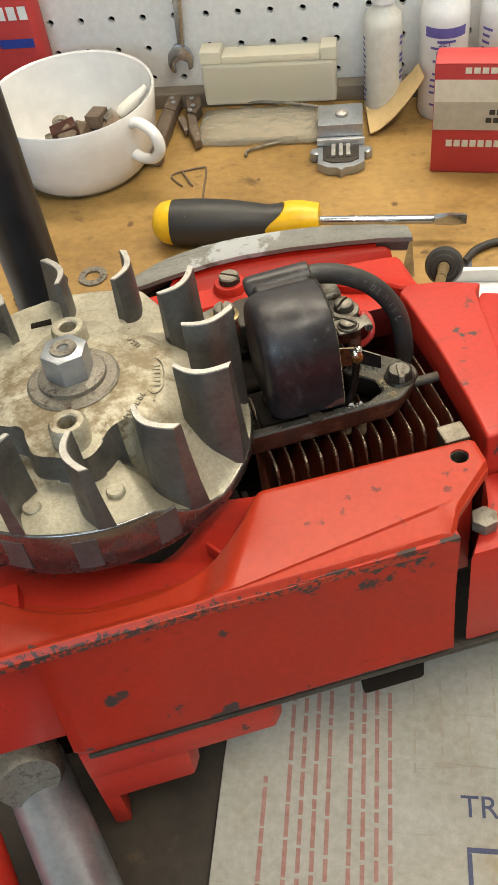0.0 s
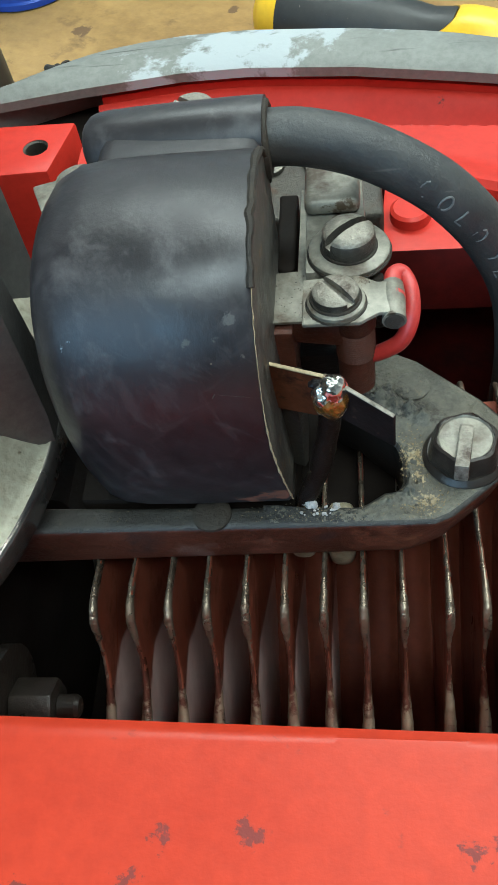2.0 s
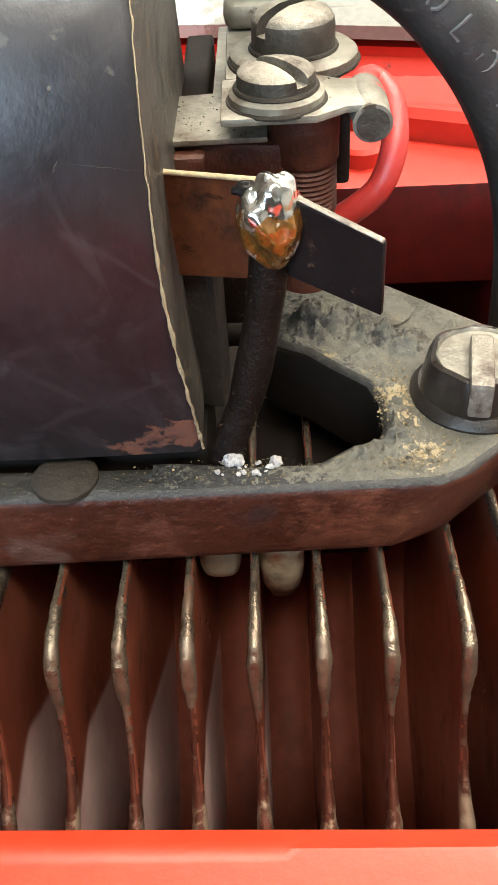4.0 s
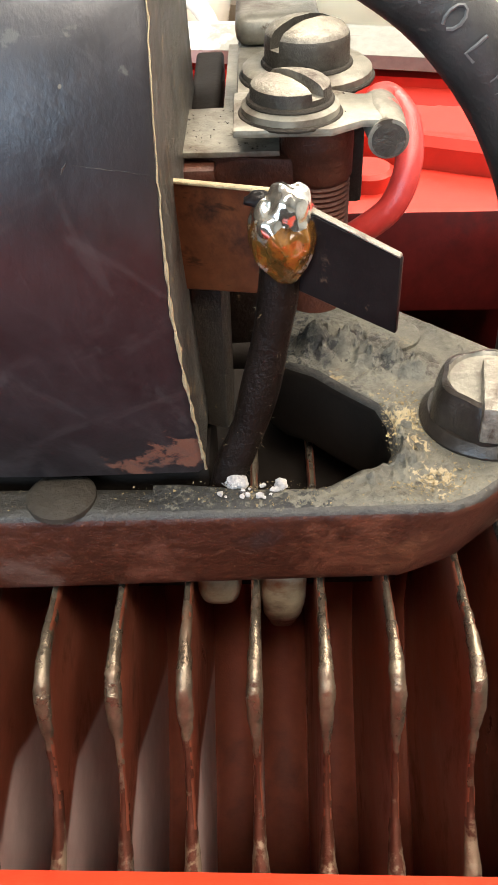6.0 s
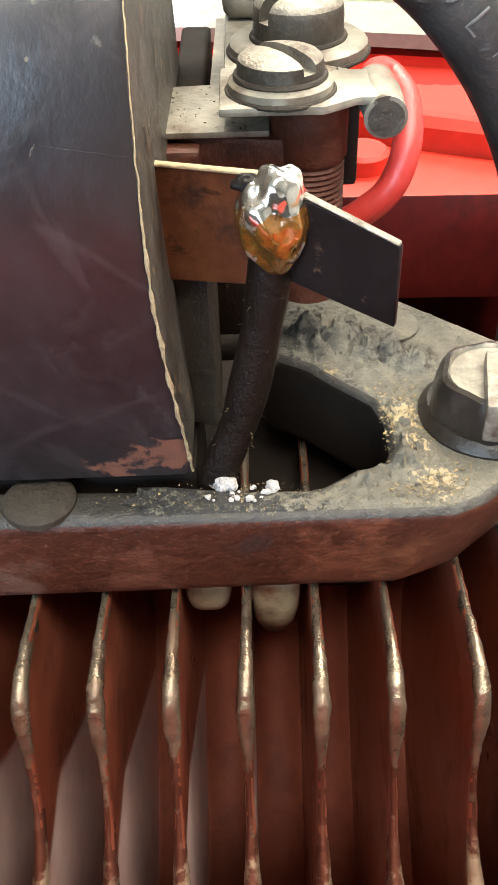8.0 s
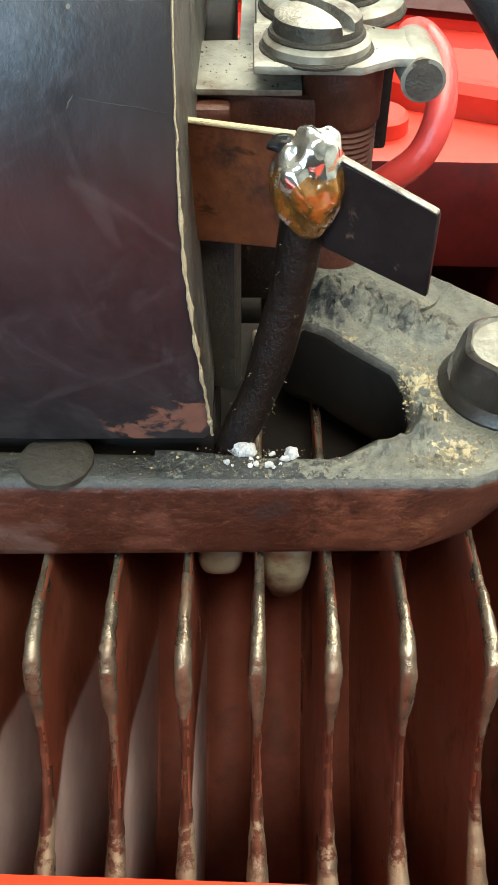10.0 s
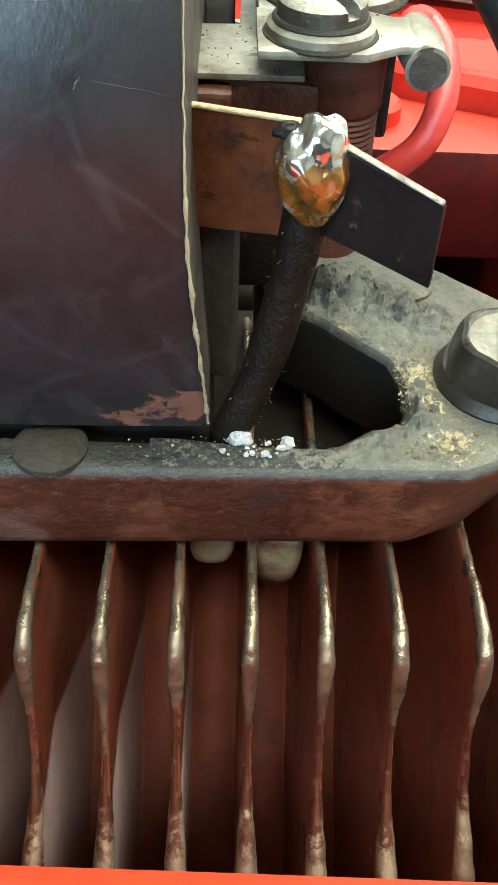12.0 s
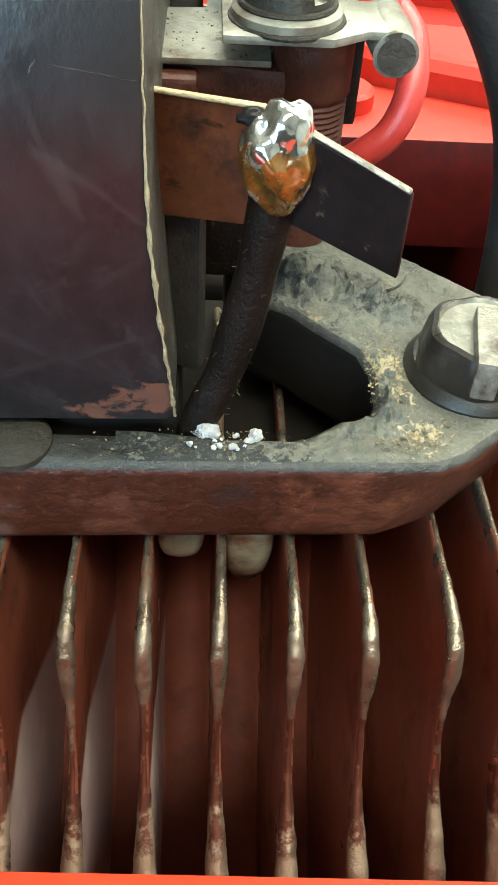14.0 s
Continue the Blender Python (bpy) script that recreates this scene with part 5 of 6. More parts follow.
sp("plate_fold", prism([(91, 22), (98.5, 22), (98.5, 30.8), (91, 30.8)], -24.4, -21.8, 1.2, 3), ZINC, plate)
rnd = random.Random(8)
crumbs = bmesh.new()
for k in range(150):
    x, y, z = (rnd.uniform(86.8, 94), rnd.uniform(5.2, 13.5), -26.68) if k % 3 else (rnd.uniform(91.2, 100), rnd.uniform(1.8, 9.4), -23.78)
    if z > -25 and math.hypot(x - 95.2, y - 5.9) < 3.6:
        continue
    sz = rnd.choice((0.05, 0.07, 0.10, 0.15)) * rnd.uniform(0.7, 1.3)
    vs = [Vector((rnd.uniform(-1, 1), rnd.uniform(-1, 1), rnd.uniform(-0.3, 0.6))) * sz + Vector((x, y, z)) for _ in range(5)]
    add(crumbs, vs, [(0, 1, 2), (0, 2, 3), (0, 3, 1), (1, 4, 2), (2, 4, 3), (3, 4, 1)])
sp("crumbs", crumbs, BOBBIN, plate, "dark greasy crumbs on the plate", smooth=0)
for (x, y, base, r, h, wr, turn, nm) in ((96.9, 14.9, -23.9, 3.45, 3.9, 5.3, 38, "terminal_screw"), (95.2, 5.0, -23.3, 2.95, 2.2, 3.6, -50, "terminal_screw")):
    sp("washer", lathe([(0, base - 0.6), (wr, base - 0.6), (wr, base + 0.1), (wr - 0.4, base + 0.4), (0, base + 0.4)], 28, m=at(x, y, 0)), ZINC, plate)
    ring = [(x + (wr + 0.05) * math.cos(a * math.pi / 18), y + (wr + 0.05) * math.sin(a * math.pi / 18), base - 0.55) for a in range(37)]
    sp("grime_ring", tube(ring, 0.20, 8, n=2, wobble=0.22), BOBBIN, plate, "dark greasy grime round a screw washer")
    ring = [(x + (r + 0.05) * math.cos(a * math.pi / 18), y + (r + 0.05) * math.sin(a * math.pi / 18), base + 0.45) for a in range(37)]
    sp("grime_ring", tube(ring, 0.25, 8, n=2, wobble=0.15), BOBBIN, plate)
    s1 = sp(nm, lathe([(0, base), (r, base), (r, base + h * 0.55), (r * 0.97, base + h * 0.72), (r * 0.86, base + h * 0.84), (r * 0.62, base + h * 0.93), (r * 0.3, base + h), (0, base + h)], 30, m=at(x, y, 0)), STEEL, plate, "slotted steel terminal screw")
    cut(s1, box(-8 * MM, 8 * MM, -0.55 * MM, 0.55 * MM, (base + h * 0.5) * MM, (base + h + 3) * MM, m=at(x * MM, y * MM, 0, turn)))
lug = sp("wire_lug", prism([(91, 1.6), (98.0, 1.5), (100.3, 3.0), (102.3, 3.0), (102.3, 8.4), (100.3, 8.4), (98, 9.8), (91, 9.4)], -24.4, -23.8, 0.2), ZINC, label="crimped zinc ring lug")
cr = tube([(102.2, 2.8, -25.2), (102.2, 5, -25.1), (102.1, 8.9, -25.2)], 1.5, 28, n=3, wobble=0.1)
sp("crimp", cr, ZINC, lug, "crimped barrel of the lug")
sp("crimp_hollow", lathe([(0.0, 0.0), (1.15, 0.0), (1.25, 0.14)], 20, m=pose(102.2, 2.74, -25.2, 90, 0, 0)), DARKSTEEL, lug, "dark end of the crimp")
sp("wire_glimpse", tube([(102.2, 6.3, -25.13), (102.2, 6.9, -25.15)], 1.56, 24, n=2), REDWIRE, lug, "red insulation showing in the crimp's gap")
sp("red_lead", tube([(102.1, 8.0, -25.1), (102.4, 10.6, -25.0), (103.5, 11.3, -25.4), (104.5, 9.4, -26.6), (104.5, 7.0, -29), (103.3, 5.8, -31.8), (101.0, 6.0, -34.0), (98.6, 7, -36)], 1.12, 14, n=8), REDWIRE, label="short red insulated wire loop")


for ob in saw.children_recursive:
    if ob.name.split(".")[0] in ("terminal_screw", "boss_screw", "leg_screw", "mixture_screw"):
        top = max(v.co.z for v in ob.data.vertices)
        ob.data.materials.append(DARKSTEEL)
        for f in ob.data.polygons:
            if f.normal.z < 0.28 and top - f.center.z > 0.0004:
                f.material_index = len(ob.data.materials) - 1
stud_rows = [(2.45, -40.5), (2.45, -34.6)] + [(2.45 + (0.16 if k % 2 else 0.0), -34.5 + 0.21 * k) for k in range(26)] + [(2.75, -29.0), (2.8, -24.45)]
sp("terminal_pillar", lathe(stud_rows, 30, m=at(97.3, 6.5, 0)), RUST, plate, "brown rusty terminal pillar threaded at its foot")
sp("terminal_post", prism([(99.4, 9.0), (101.2, 9.0), (101.2, 12.5), (99.4, 12.5)], -33.0, -26.0, 0.4), BOBBIN, plate)


def foil(p0, p1, top0, top1, low, thick=0.45):
    d = Vector((p1[0] - p0[0], p1[1] - p0[1], 0)).normalized()
    nrm = Vector((-d.y, d.x, 0)) * thick
    vs = []
    for p, tp, lw in ((p0, top0, low[0]), (p1, top1, low[1])):
        for off in (Vector(), nrm):
            vs += [(p[0] + off.x, p[1] + off.y, tp), (p[0] + off.x, p[1] + off.y, lw)]
    bb = bmesh.new()
    add(bb, vs, [(0, 1, 5, 4), (2, 6, 7, 3), (0, 4, 6, 2), (1, 3, 7, 5), (0, 2, 3, 1), (4, 5, 7, 6)])
    bmesh.ops.recalc_face_normals(bb, faces=bb.faces)
    return soften(bb, 0.08, 1)


foil_a = sp("copper_tab", foil((86.0, -3.0), (94.0, -6.2), -25.3, -24.9, (-33.6, -32.5)), COPPER, label="thin copper terminal tab")
sp("tab_end", foil((95.0, -6.6), (101.6, -10.4), -25.6, -27.6, (-31.8, -33.2), 0.5), TAB, foil_a, "dark flat end of the terminal tab")
sp("tab_lip", foil((86.0, -3.1), (93.4, -6.1), -25.15, -24.75, (-25.4, -25.0), 0.55), RAW, foil_a, "pale bent lip of the tab")
sp("tab_lip", foil((95.2, -6.75), (101.5, -10.4), -25.4, -27.4, (-25.62, -27.62), 0.55), STEEL, foil_a, "thin worn upper edge of the tab")
sb = bmesh.new()
bmesh.ops.create_icosphere(sb, subdivisions=6, radius=1.0)
for v in sb.verts:
    k = 1 + 0.20 * noise.noise(v.co * 1.7) + 0.045 * noise.noise(v.co * 4.2 + Vector((3, 0, 0)))
    v.co = Vector((v.co.x * 2.3 * k, v.co.y * 2.2 * k, v.co.z * 3.3 * k)) + Vector((94.4, -6.95, -27.2))
for f in sb.faces:
    # a bright cap runs down into amber flux
    c = f.calc_center_median()
    f.material_index = 1 if c.z < -26.5 + 1.5 * noise.noise(c * 0.8) else 0
sp("solder_joint", sb, [SOLDER, FLUX], foil_a, "silver cap of solder running down into glossy amber flux")
fb = bmesh.new()
bmesh.ops.create_icosphere(fb, subdivisions=4, radius=1.0)
for v in fb.verts:
    k = 1 + 0.3 * noise.noise(v.co * 1.6 + Vector((4, 0, 0)))
    v.co = Vector((v.co.x * 1.0 * k, v.co.y * 0.7 * k, v.co.z * 0.5 * k)) + Vector((92.8, -6.9, -25.0))
sp("burnt_flux", fb, TAB, foil_a, "black burnt flux between tab and solder")
sp("coil_lead", tube([(94.1, -6.6, -29.5), (93.8, -6.8, -33), (92.9, -7.1, -38), (91.8, -7.5, -42.5), (90.7, -7.8, -45.4), (90.0, -7.9, -47.2), (89.5, -7.7, -49.5)], 1.35, 14, n=6, wobble=0.12), LEAD, foil_a, "varnished black coil lead")
rnd = random.Random(5)
fz = bmesh.new()
line = curve([(94.1, -6.6, -29.5), (93.8, -6.8, -33), (92.9, -7.1, -38), (91.8, -7.5, -42.5), (90.7, -7.8, -45.4), (90.0, -7.9, -47.2)], 20)
for k in range(80):
    c = line[rnd.randrange(len(line))]
    a = rnd.uniform(0, 2 * math.pi)
    out = Vector((math.cos(a), math.sin(a), rnd.uniform(-0.5, 0.5)))
    n1, n2 = rnd.uniform(0.08, 0.28), rnd.uniform(-0.2, 0.2)
    tube([c + out * 1.3, c + out * (1.35 + 0.6 * n1) + Vector((0, 0, 0.3 * n2)), c + out * (1.35 + n1) + Vector((n2 * 0.5, 0, n2))], 0.013, 4, fz, n=1)
sp("loose_fibres", fz, GRIT, foil_a, "short pale fibres standing off the lead", smooth=0)
rnd = random.Random(14)
blobs = [(90.3, -8.9, 0.85), (90.9, -9.2, 0.6), (93.9, -9.5, 0.5)] + [(91.6 + rnd.gauss(0, 1.6), -10.3 + rnd.uniform(-0.8, 0.8), rnd.uniform(0.10, 0.28)) for _ in range(15)]
for (x, y, r) in blobs:
    gb = bmesh.new()
    bmesh.ops.create_icosphere(gb, subdivisions=3 if r > 0.4 else 2, radius=r)
    for v in gb.verts:
        v.co = Vector((v.co.x, v.co.y, v.co.z * 0.85)) * (1 + 0.5 * noise.noise(v.co * 1.5 / r + Vector((x, y, 0)))) + Vector((x, y, -47.35))
    sp("grease_blob", gb, WHITE_BLOB, core, "white dried grease")
sp("bobbin_flange", prism([(86.8, -2.2), (89.8, -3.4), (90.2, -2.4), (90.2, 3.4), (86.8, 3.4)], -46.8, -33.5, 0.3), BOBBIN, coil, "grimy bobbin flange inside the coil")
sp("coil_inner", prism([(86.6, 3.8), (86.6, 13), (89.5, 13), (89.5, 3.8)], -46, -27.6, 0.4), RUST, coil)

# front handlebar of the saw: a black tube standing behind the flywheel
inv = SAW.inverted()
tube_b = tube([(-0.142, 0.449, 0.012), (-0.142, 0.449, 0.20), (-0.142, 0.449, 0.42)], 0.0136, 28, n=4)
bmesh.ops.transform(tube_b, matrix=inv, verts=tube_b.verts)
part("handlebar", tube_b, TUBE, saw, "black painted tubular handlebar")

# ---- things on the bench ----
def mug():
    t = thing("soup_mug", pose(-0.200, 0.721, 0) @ Matrix.Diagonal((0.97, 0.97, 0.775, 1)), "wide white ceramic soup mug holding small engine parts", "mug")
    part("bowl", lathe([(0.0, 0.0), (0.044, 0.0), (0.049, 0.002), (0.055, 0.010), (0.0605, 0.026), (0.0640, 0.054), (0.0663, 0.077), (0.0655, 0.0785), (0.0640, 0.077), (0.0612, 0.054), (0.0575, 0.028), (0.050, 0.011), (0.0, 0.006)], 56), CERAMIC, t)
    part("ear", tube([(0.062, 0, 0.067), (0.074, 0, 0.071), (0.086, 0, 0.064), (0.089, 0, 0.050), (0.081, 0, 0.037), (0.068, 0, 0.033), (0.057, 0, 0.036)], 0.0046, 14), CERAMIC, t)
    t.children[-1].rotation_euler = (0, 0, radians(-32))
    return t


mug()


def rivet_bits(x, y, z, seed):
    r = random.Random(seed)
    for k in range(26):
        px, py = x + r.uniform(-0.03, 0.03), y + r.uniform(-0.012, 0.02)
        kind = k % 3
        if kind == 0:
            b = prism(hexagon(r.uniform(0.005, 0.007)), 0, 0.005, 0.0006)
            nm, mt, lb = "hex_nut", STEEL, "small grey steel nut in the mug"
        elif kind == 1:
            b = box(-0.009, 0.009, -0.006, 0.006, 0, 0.010, 0.001)
            nm, mt, lb = "metal_bracket", RUSTY, "small rusty bracket in the mug"
        else:
            b = lathe([(0.003, 0), (0.007, 0), (0.007, 0.002), (0.003, 0.002)], 16, cap=False)
            nm, mt, lb = "washer", STEEL, "small washer in the mug"
        ob = part(nm, b, mt, None, lb)
        ob.matrix_world = pose(px, py, z + r.uniform(0.002, 0.020), r.uniform(-40, 40), r.uniform(-40, 40), r.uniform(0, 360))
        tagged(ob, lb, nm.replace("_", " "), "parts in the mug")


rivet_bits(-0.190, 0.722, 0.010, 3)
pt = thing("spark_plug", pose(-0.170, 0.735, 0.032, 0, 62, 35), "used spark plug with white insulator in the mug", "spark plug")
part("insulator", lathe([(0.004, 0), (0.0055, 0.004), (0.005, 0.016), (0.0035, 0.024), (0.003, 0.030)], 18), PLUG, pt)
part("hex_body", prism(hexagon(0.0095), -0.010, 0.0, 0.0008), STEEL, pt)
part("thread", lathe([(0.006, -0.024), (0.0065, -0.012), (0.006, -0.0101)], 18), RUSTY, pt)
clip_b = thing("copper_block", pose(-0.206, 0.716, 0.020, 10, -12, 20), "brown rusty contact block in the mug", "engine part")
part("block", box(-0.010, 0.010, -0.006, 0.006, 0, 0.020, 0.0012), RUST, clip_b)
part("tongue", box(-0.016, -0.0102, -0.004, 0.004, 0.004, 0.016, 0.0008), STEEL, clip_b)


def swab_tin():
    t = thing("blue_tin", pose(-0.274, 0.648, 0), "open blue printed tin holding cotton swabs", "tin")
    part("can", lathe([(0.0, 0.0), (0.033, 0.0), (0.0345, 0.001), (0.0345, 0.004), (0.0335, 0.005), (0.0335, 0.070), (0.0345, 0.071), (0.0345, 0.074), (0.0328, 0.074), (0.0328, 0.002), (0.0, 0.002)], 48), BLUE, t, "blue printed outside")
    part("lining", lathe([(0.0, 0.0025), (0.0324, 0.0025), (0.0324, 0.0735)], 48, cap=False), TIN, t)
    part("rim", lathe([(0.0328, 0.0742), (0.0335, 0.0752), (0.0345, 0.0742)], 48, cap=False), TIN, t)
    def wrap(name, a0, a1, z0, z1, m):
        n = 16
        b = slab([[(0.0339 * math.cos(radians(a0 + (a1 - a0) * i / n)), 0.0339 * math.sin(radians(a0 + (a1 - a0) * i / n)), z) for z in (z0, z1)] for i in range(n + 1)], closed=False, cap=False)
        part(name, b, m, t)
    wrap("pale_panel", -28, 2, 0.006, 0.066, CREAM)
    wrap("print_block", -95, -40, 0.024, 0.055, PALEBLUE)
    r = random.Random(8)
    for k in range(14):
        a0 = -98 + r.uniform(0, 55)
        wrap("print_bar", a0, a0 + r.uniform(4, 14), 0.010 + 0.004 * (k % 3), 0.0125 + 0.004 * (k % 3), PALEBLUE)
    return t


swab_tin()


def swab(x, y, lean, turn):
    t = thing("cotton_swab", pose(x, y, 0.004, 0, lean, turn), "white cotton swab standing in the blue tin", "cotton swab", "swabs in the tin")
    part("stick", lathe([(0.0011, 0.0), (0.0011, 0.070)], 10), PAPER, t)
    part("bud", lathe([(0.0011, 0.064), (0.0024, 0.067), (0.0027, 0.072), (0.0021, 0.078), (0.0, 0.080)], 12), COTTON, t)


for x, y, lean, turn in ((-0.284, 0.655, 12, 160), (-0.282, 0.650, 14, 175), (-0.286, 0.640, 15, 200), (-0.262, 0.655, 14, 30), (-0.262, 0.650, 16, 50), (-0.266, 0.644, 12, 20), (-0.288, 0.646, 15, 185)):
    swab(x, y, lean, turn)


def screwdriver():
    d = Vector((0.210, -0.006, 0)).normalized()
    m = Matrix.Translation((-0.127, 0.619, 0.0162)) @ d.to_track_quat("Z", "Y").to_matrix().to_4x4()
    t = thing("screwdriver", m, "yellow and black screwdriver lying on the bench", "screwdriver")
    part("butt_cap", lathe([(0.0, 0.0), (0.006, 0.0008), (0.0105, 0.003), (0.0138, 0.007), (0.0152, 0.0125), (0.0154, 0.0149)], 36), YELLOW, t, "domed yellow butt cap")
    part("grip", lathe([(0.0153, 0.0150), (0.0158, 0.020), (0.0160, 0.036), (0.0150, 0.055), (0.0128, 0.072), (0.0114, 0.082), (0.0122, 0.090), (0.0124, 0.0925)], 36), GRIP, t, "black rubber grip")
    rows = []
    for k, (r, z) in enumerate(((0.0128, 0.0935), (0.0136, 0.0965), (0.0139, 0.1), (0.0136, 0.106), (0.0125, 0.113), (0.0118, 0.1165), (0.004, 0.1168))):
        ring = []
        for i in range(40):
            a = 2 * math.pi * i / 40
            sweep = (0.5 + 0.5 * math.cos(2 * a)) ** 1.5 if k < 3 else 0.0
            zz = z - 0.013 * sweep * (1 - k / 3)
            rr = r - 0.0008 * sweep * (1 - k / 3)
            ring.append((rr * math.cos(a), rr * math.sin(a), zz))
        rows.append(ring)
    part("collar", slab(rows), YELLOW, t, "yellow collar sweeping back over the grip")
    part("shaft", lathe([(0.0031, 0.1169), (0.0031, 0.192), (0.0026, 0.193)], 20), CHROME, t)
    part("blade", slab([[(-0.0031, -0.0020, 0.1931), (0.0031, -0.0020, 0.1931), (0.0031, 0.0020, 0.1931), (-0.0031, 0.0020, 0.1931)], [(-0.0012, -0.0044, 0.204), (0.0012, -0.0044, 0.204), (0.0012, 0.0044, 0.204), (-0.0012, 0.0044, 0.204)], [(-0.0005, -0.0036, 0.214), (0.0005, -0.0036, 0.214), (0.0005, 0.0036, 0.214), (-0.0005, 0.0036, 0.214)]]), CHROME, t)
    return t


screwdriver()


def carton():
    t = thing("parts_carton", pose(0.066, 0.692, 0, 0, 0, -6), "opened red cardboard parts carton with cream and grey bands", "carton")
    w, d, h = 0.075, 0.016, 0.082
    for nm, x0, x1, y0, y1 in (("front_side", 0, w, 0, 0.0012), ("back_side", 0, w, d - 0.0012, d), ("end_side", 0, 0.0012, 0.0013, d - 0.0013), ("end_side", w - 0.0012, w, 0.0013, d - 0.0013)):
        part(nm, box(x0, x1, y0, y1, 0.001, h, 0.0004), CARTON, t)
    part("base", box(0.0013, w - 0.0013, 0.0013, d - 0.0013, 0.0, 0.0012), CARTON, t)
    part("lid", slab([[(0.0005, 0.0, h + 0.0002), (w - 0.0005, 0.0, h + 0.0002), (w - 0.0005, 0.0, h + 0.0012), (0.0005, 0.0, h + 0.0012)], [(0.001, d * 0.6, h + 0.005), (w - 0.002, d * 0.6, h + 0.004), (w - 0.002, d * 0.6, h + 0.005), (0.001, d * 0.6, h + 0.006)], [(0.002, d, h + 0.003), (w - 0.002, d, h + 0.003), (w - 0.002, d, h + 0.004), (0.002, d, h + 0.004)]]), CARTON, t, "creased red lid")
    part("cream_band", box(0.0004, w - 0.0004, -0.0006, -0.0002, 0.056, 0.072), CREAM, t)
    part("grey_band", box(0.0004, w - 0.0004, -0.0006, -0.0002, 0.035, 0.0559), GREYPR, t)
    for z0, x0, n, ch in ((0.0765, 0.020, 8, 0.004), (0.022, 0.010, 8, 0.005)):
        for k in range(n):
            part("brand_shape", box(x0 + k * 0.0055, x0 + k * 0.0055 + 0.0042, -0.0006, -0.0002, z0, z0 + ch), CREAM, t)
    for z0, x0, n in ((0.047, 0.038, 4), (0.041, 0.036, 5)):
        for k in range(n):
            part("print_bar", box(x0 + k * 0.005, x0 + k * 0.005 + 0.0038, -0.0010, -0.0007, z0, z0 + 0.0036), DARKSTEEL, t)
    return t


carton()


def bottle(x, y, r, h, label, bands, tilt=0):
    t = thing("plastic_bottle", pose(x, y, 0.0, 0, 0, tilt), label, "bottle", "bottles by the pegboard")
    part("flask", lathe([(0, 0), (r * 0.94, 0), (r, 0.003), (r, h * 0.72), (r * 0.93, h * 0.80), (r * 0.55, h * 0.87), (r * 0.52, h * 0.90)], 36), MILKY if bands < 2 else WHITEPL, t)
    part("cap", lathe([(r * 0.62, h * 0.905), (r * 0.62, h * 1.10), (r * 0.5, h * 1.12), (0, h * 1.12)], 24), WHITEPL, t)
    rr = r + 0.0003

    def wrap(a0, a1, z0, z1):
        n = 8
        b = slab([[(rr * math.cos(radians(a0 + (a1 - a0) * i / n)), rr * math.sin(radians(a0 + (a1 - a0) * i / n)), z) for z in (z0, z1)] for i in range(n + 1)], closed=False, cap=False)
        part("print_bar", b, PURPLE, t)
    q = random.Random(int(h * 1e4) + bands)
    rows = 12
    for k in range(rows):
        z = h * (0.12 + 0.56 * k / rows)
        if bands == 1:
            wrap(-172, -150 + q.uniform(-8, 4), z, z + 0.0022)
            if k % 3:
                wrap(-34, -14 + q.uniform(-6, 4), z, z + 0.0026)
        elif bands == 2:
            if k == rows - 1:
                wrap(-140, -40, h * 0.62, h * 0.69)
            else:
                a = -125 + q.uniform(0, 20)
                wrap(a, a + q.uniform(30, 66), z, z + (0.0018 if k not in (6, 8) else 0.0034))
        else:
            wrap(-150, -125 + q.uniform(-5, 5), z, z + 0.002)
    return t


bottle(0.0315, 0.781, 0.0145, 0.096, "milky plastic bottle with faded purple print at the pegboard", 1)
b2 = bottle(0.0765, 0.778, 0.0180, 0.106, "white plastic bottle with dense purple print at the pegboard", 2)
bb = text_mesh("SET", 0.0062, 0.0002)
bmesh.ops.transform(bb, matrix=pose(0, -0.0186, 0.062, 90, 0, 0), verts=bb.verts)
part("lettering", bb, PURPLE, b2)
bottle(0.1180, 0.778, 0.0165, 0.106, "white plastic bottle half hidden behind the carton", 3)


def red_flask():
    t = thing("red_bottle", pose(-0.270, 0.796, 0, 0, 0, 0), "flat red plastic bottle with white brand print at the pegboard", "bottle")
    part("flask", prism([(-0.034, -0.012), (0.034, -0.012), (0.036, 0.0), (0.034, 0.012), (-0.034, 0.012), (-0.036, 0.0)], 0.0, 0.135, 0.005, 3), CARTON, t)
    part("cap", lathe([(0.012, 0.1352), (0.012, 0.158), (0.0, 0.159)], 24), BLACK, t)
    for k in range(3):
        part("brand_shape", box(0.006 + 0.009 * k, 0.0125 + 0.009 * k, -0.0128, -0.0123, 0.088, 0.098), WHITEPL, t)
    part("blue_band", box(0.002, 0.030, -0.0128, -0.0123, 0.066, 0.073), BLUE, t)
    for k in range(4):
        part("print_bar", box(0.012 + 0.004 * k, 0.0148 + 0.004 * k, -0.0128, -0.0123, 0.046, 0.049), CREAM, t)
    return t


red_flask()
cap = thing("black_bottle", pose(-0.300, 0.728, 0), "black bottle with a red ring behind the tin", "bottle")
part("flask", lathe([(0, 0), (0.015, 0), (0.016, 0.002), (0.016, 0.044), (0.013, 0.050)], 28), WHITEPL, cap)
part("ring", lathe([(0.0135, 0.0502), (0.0165, 0.051), (0.0165, 0.055), (0.014, 0.056)], 28), REDWIRE, cap)
part("cap", lathe([(0.0138, 0.0562), (0.0138, 0.078), (0.012, 0.080), (0, 0.080)], 28), BLACK, cap)


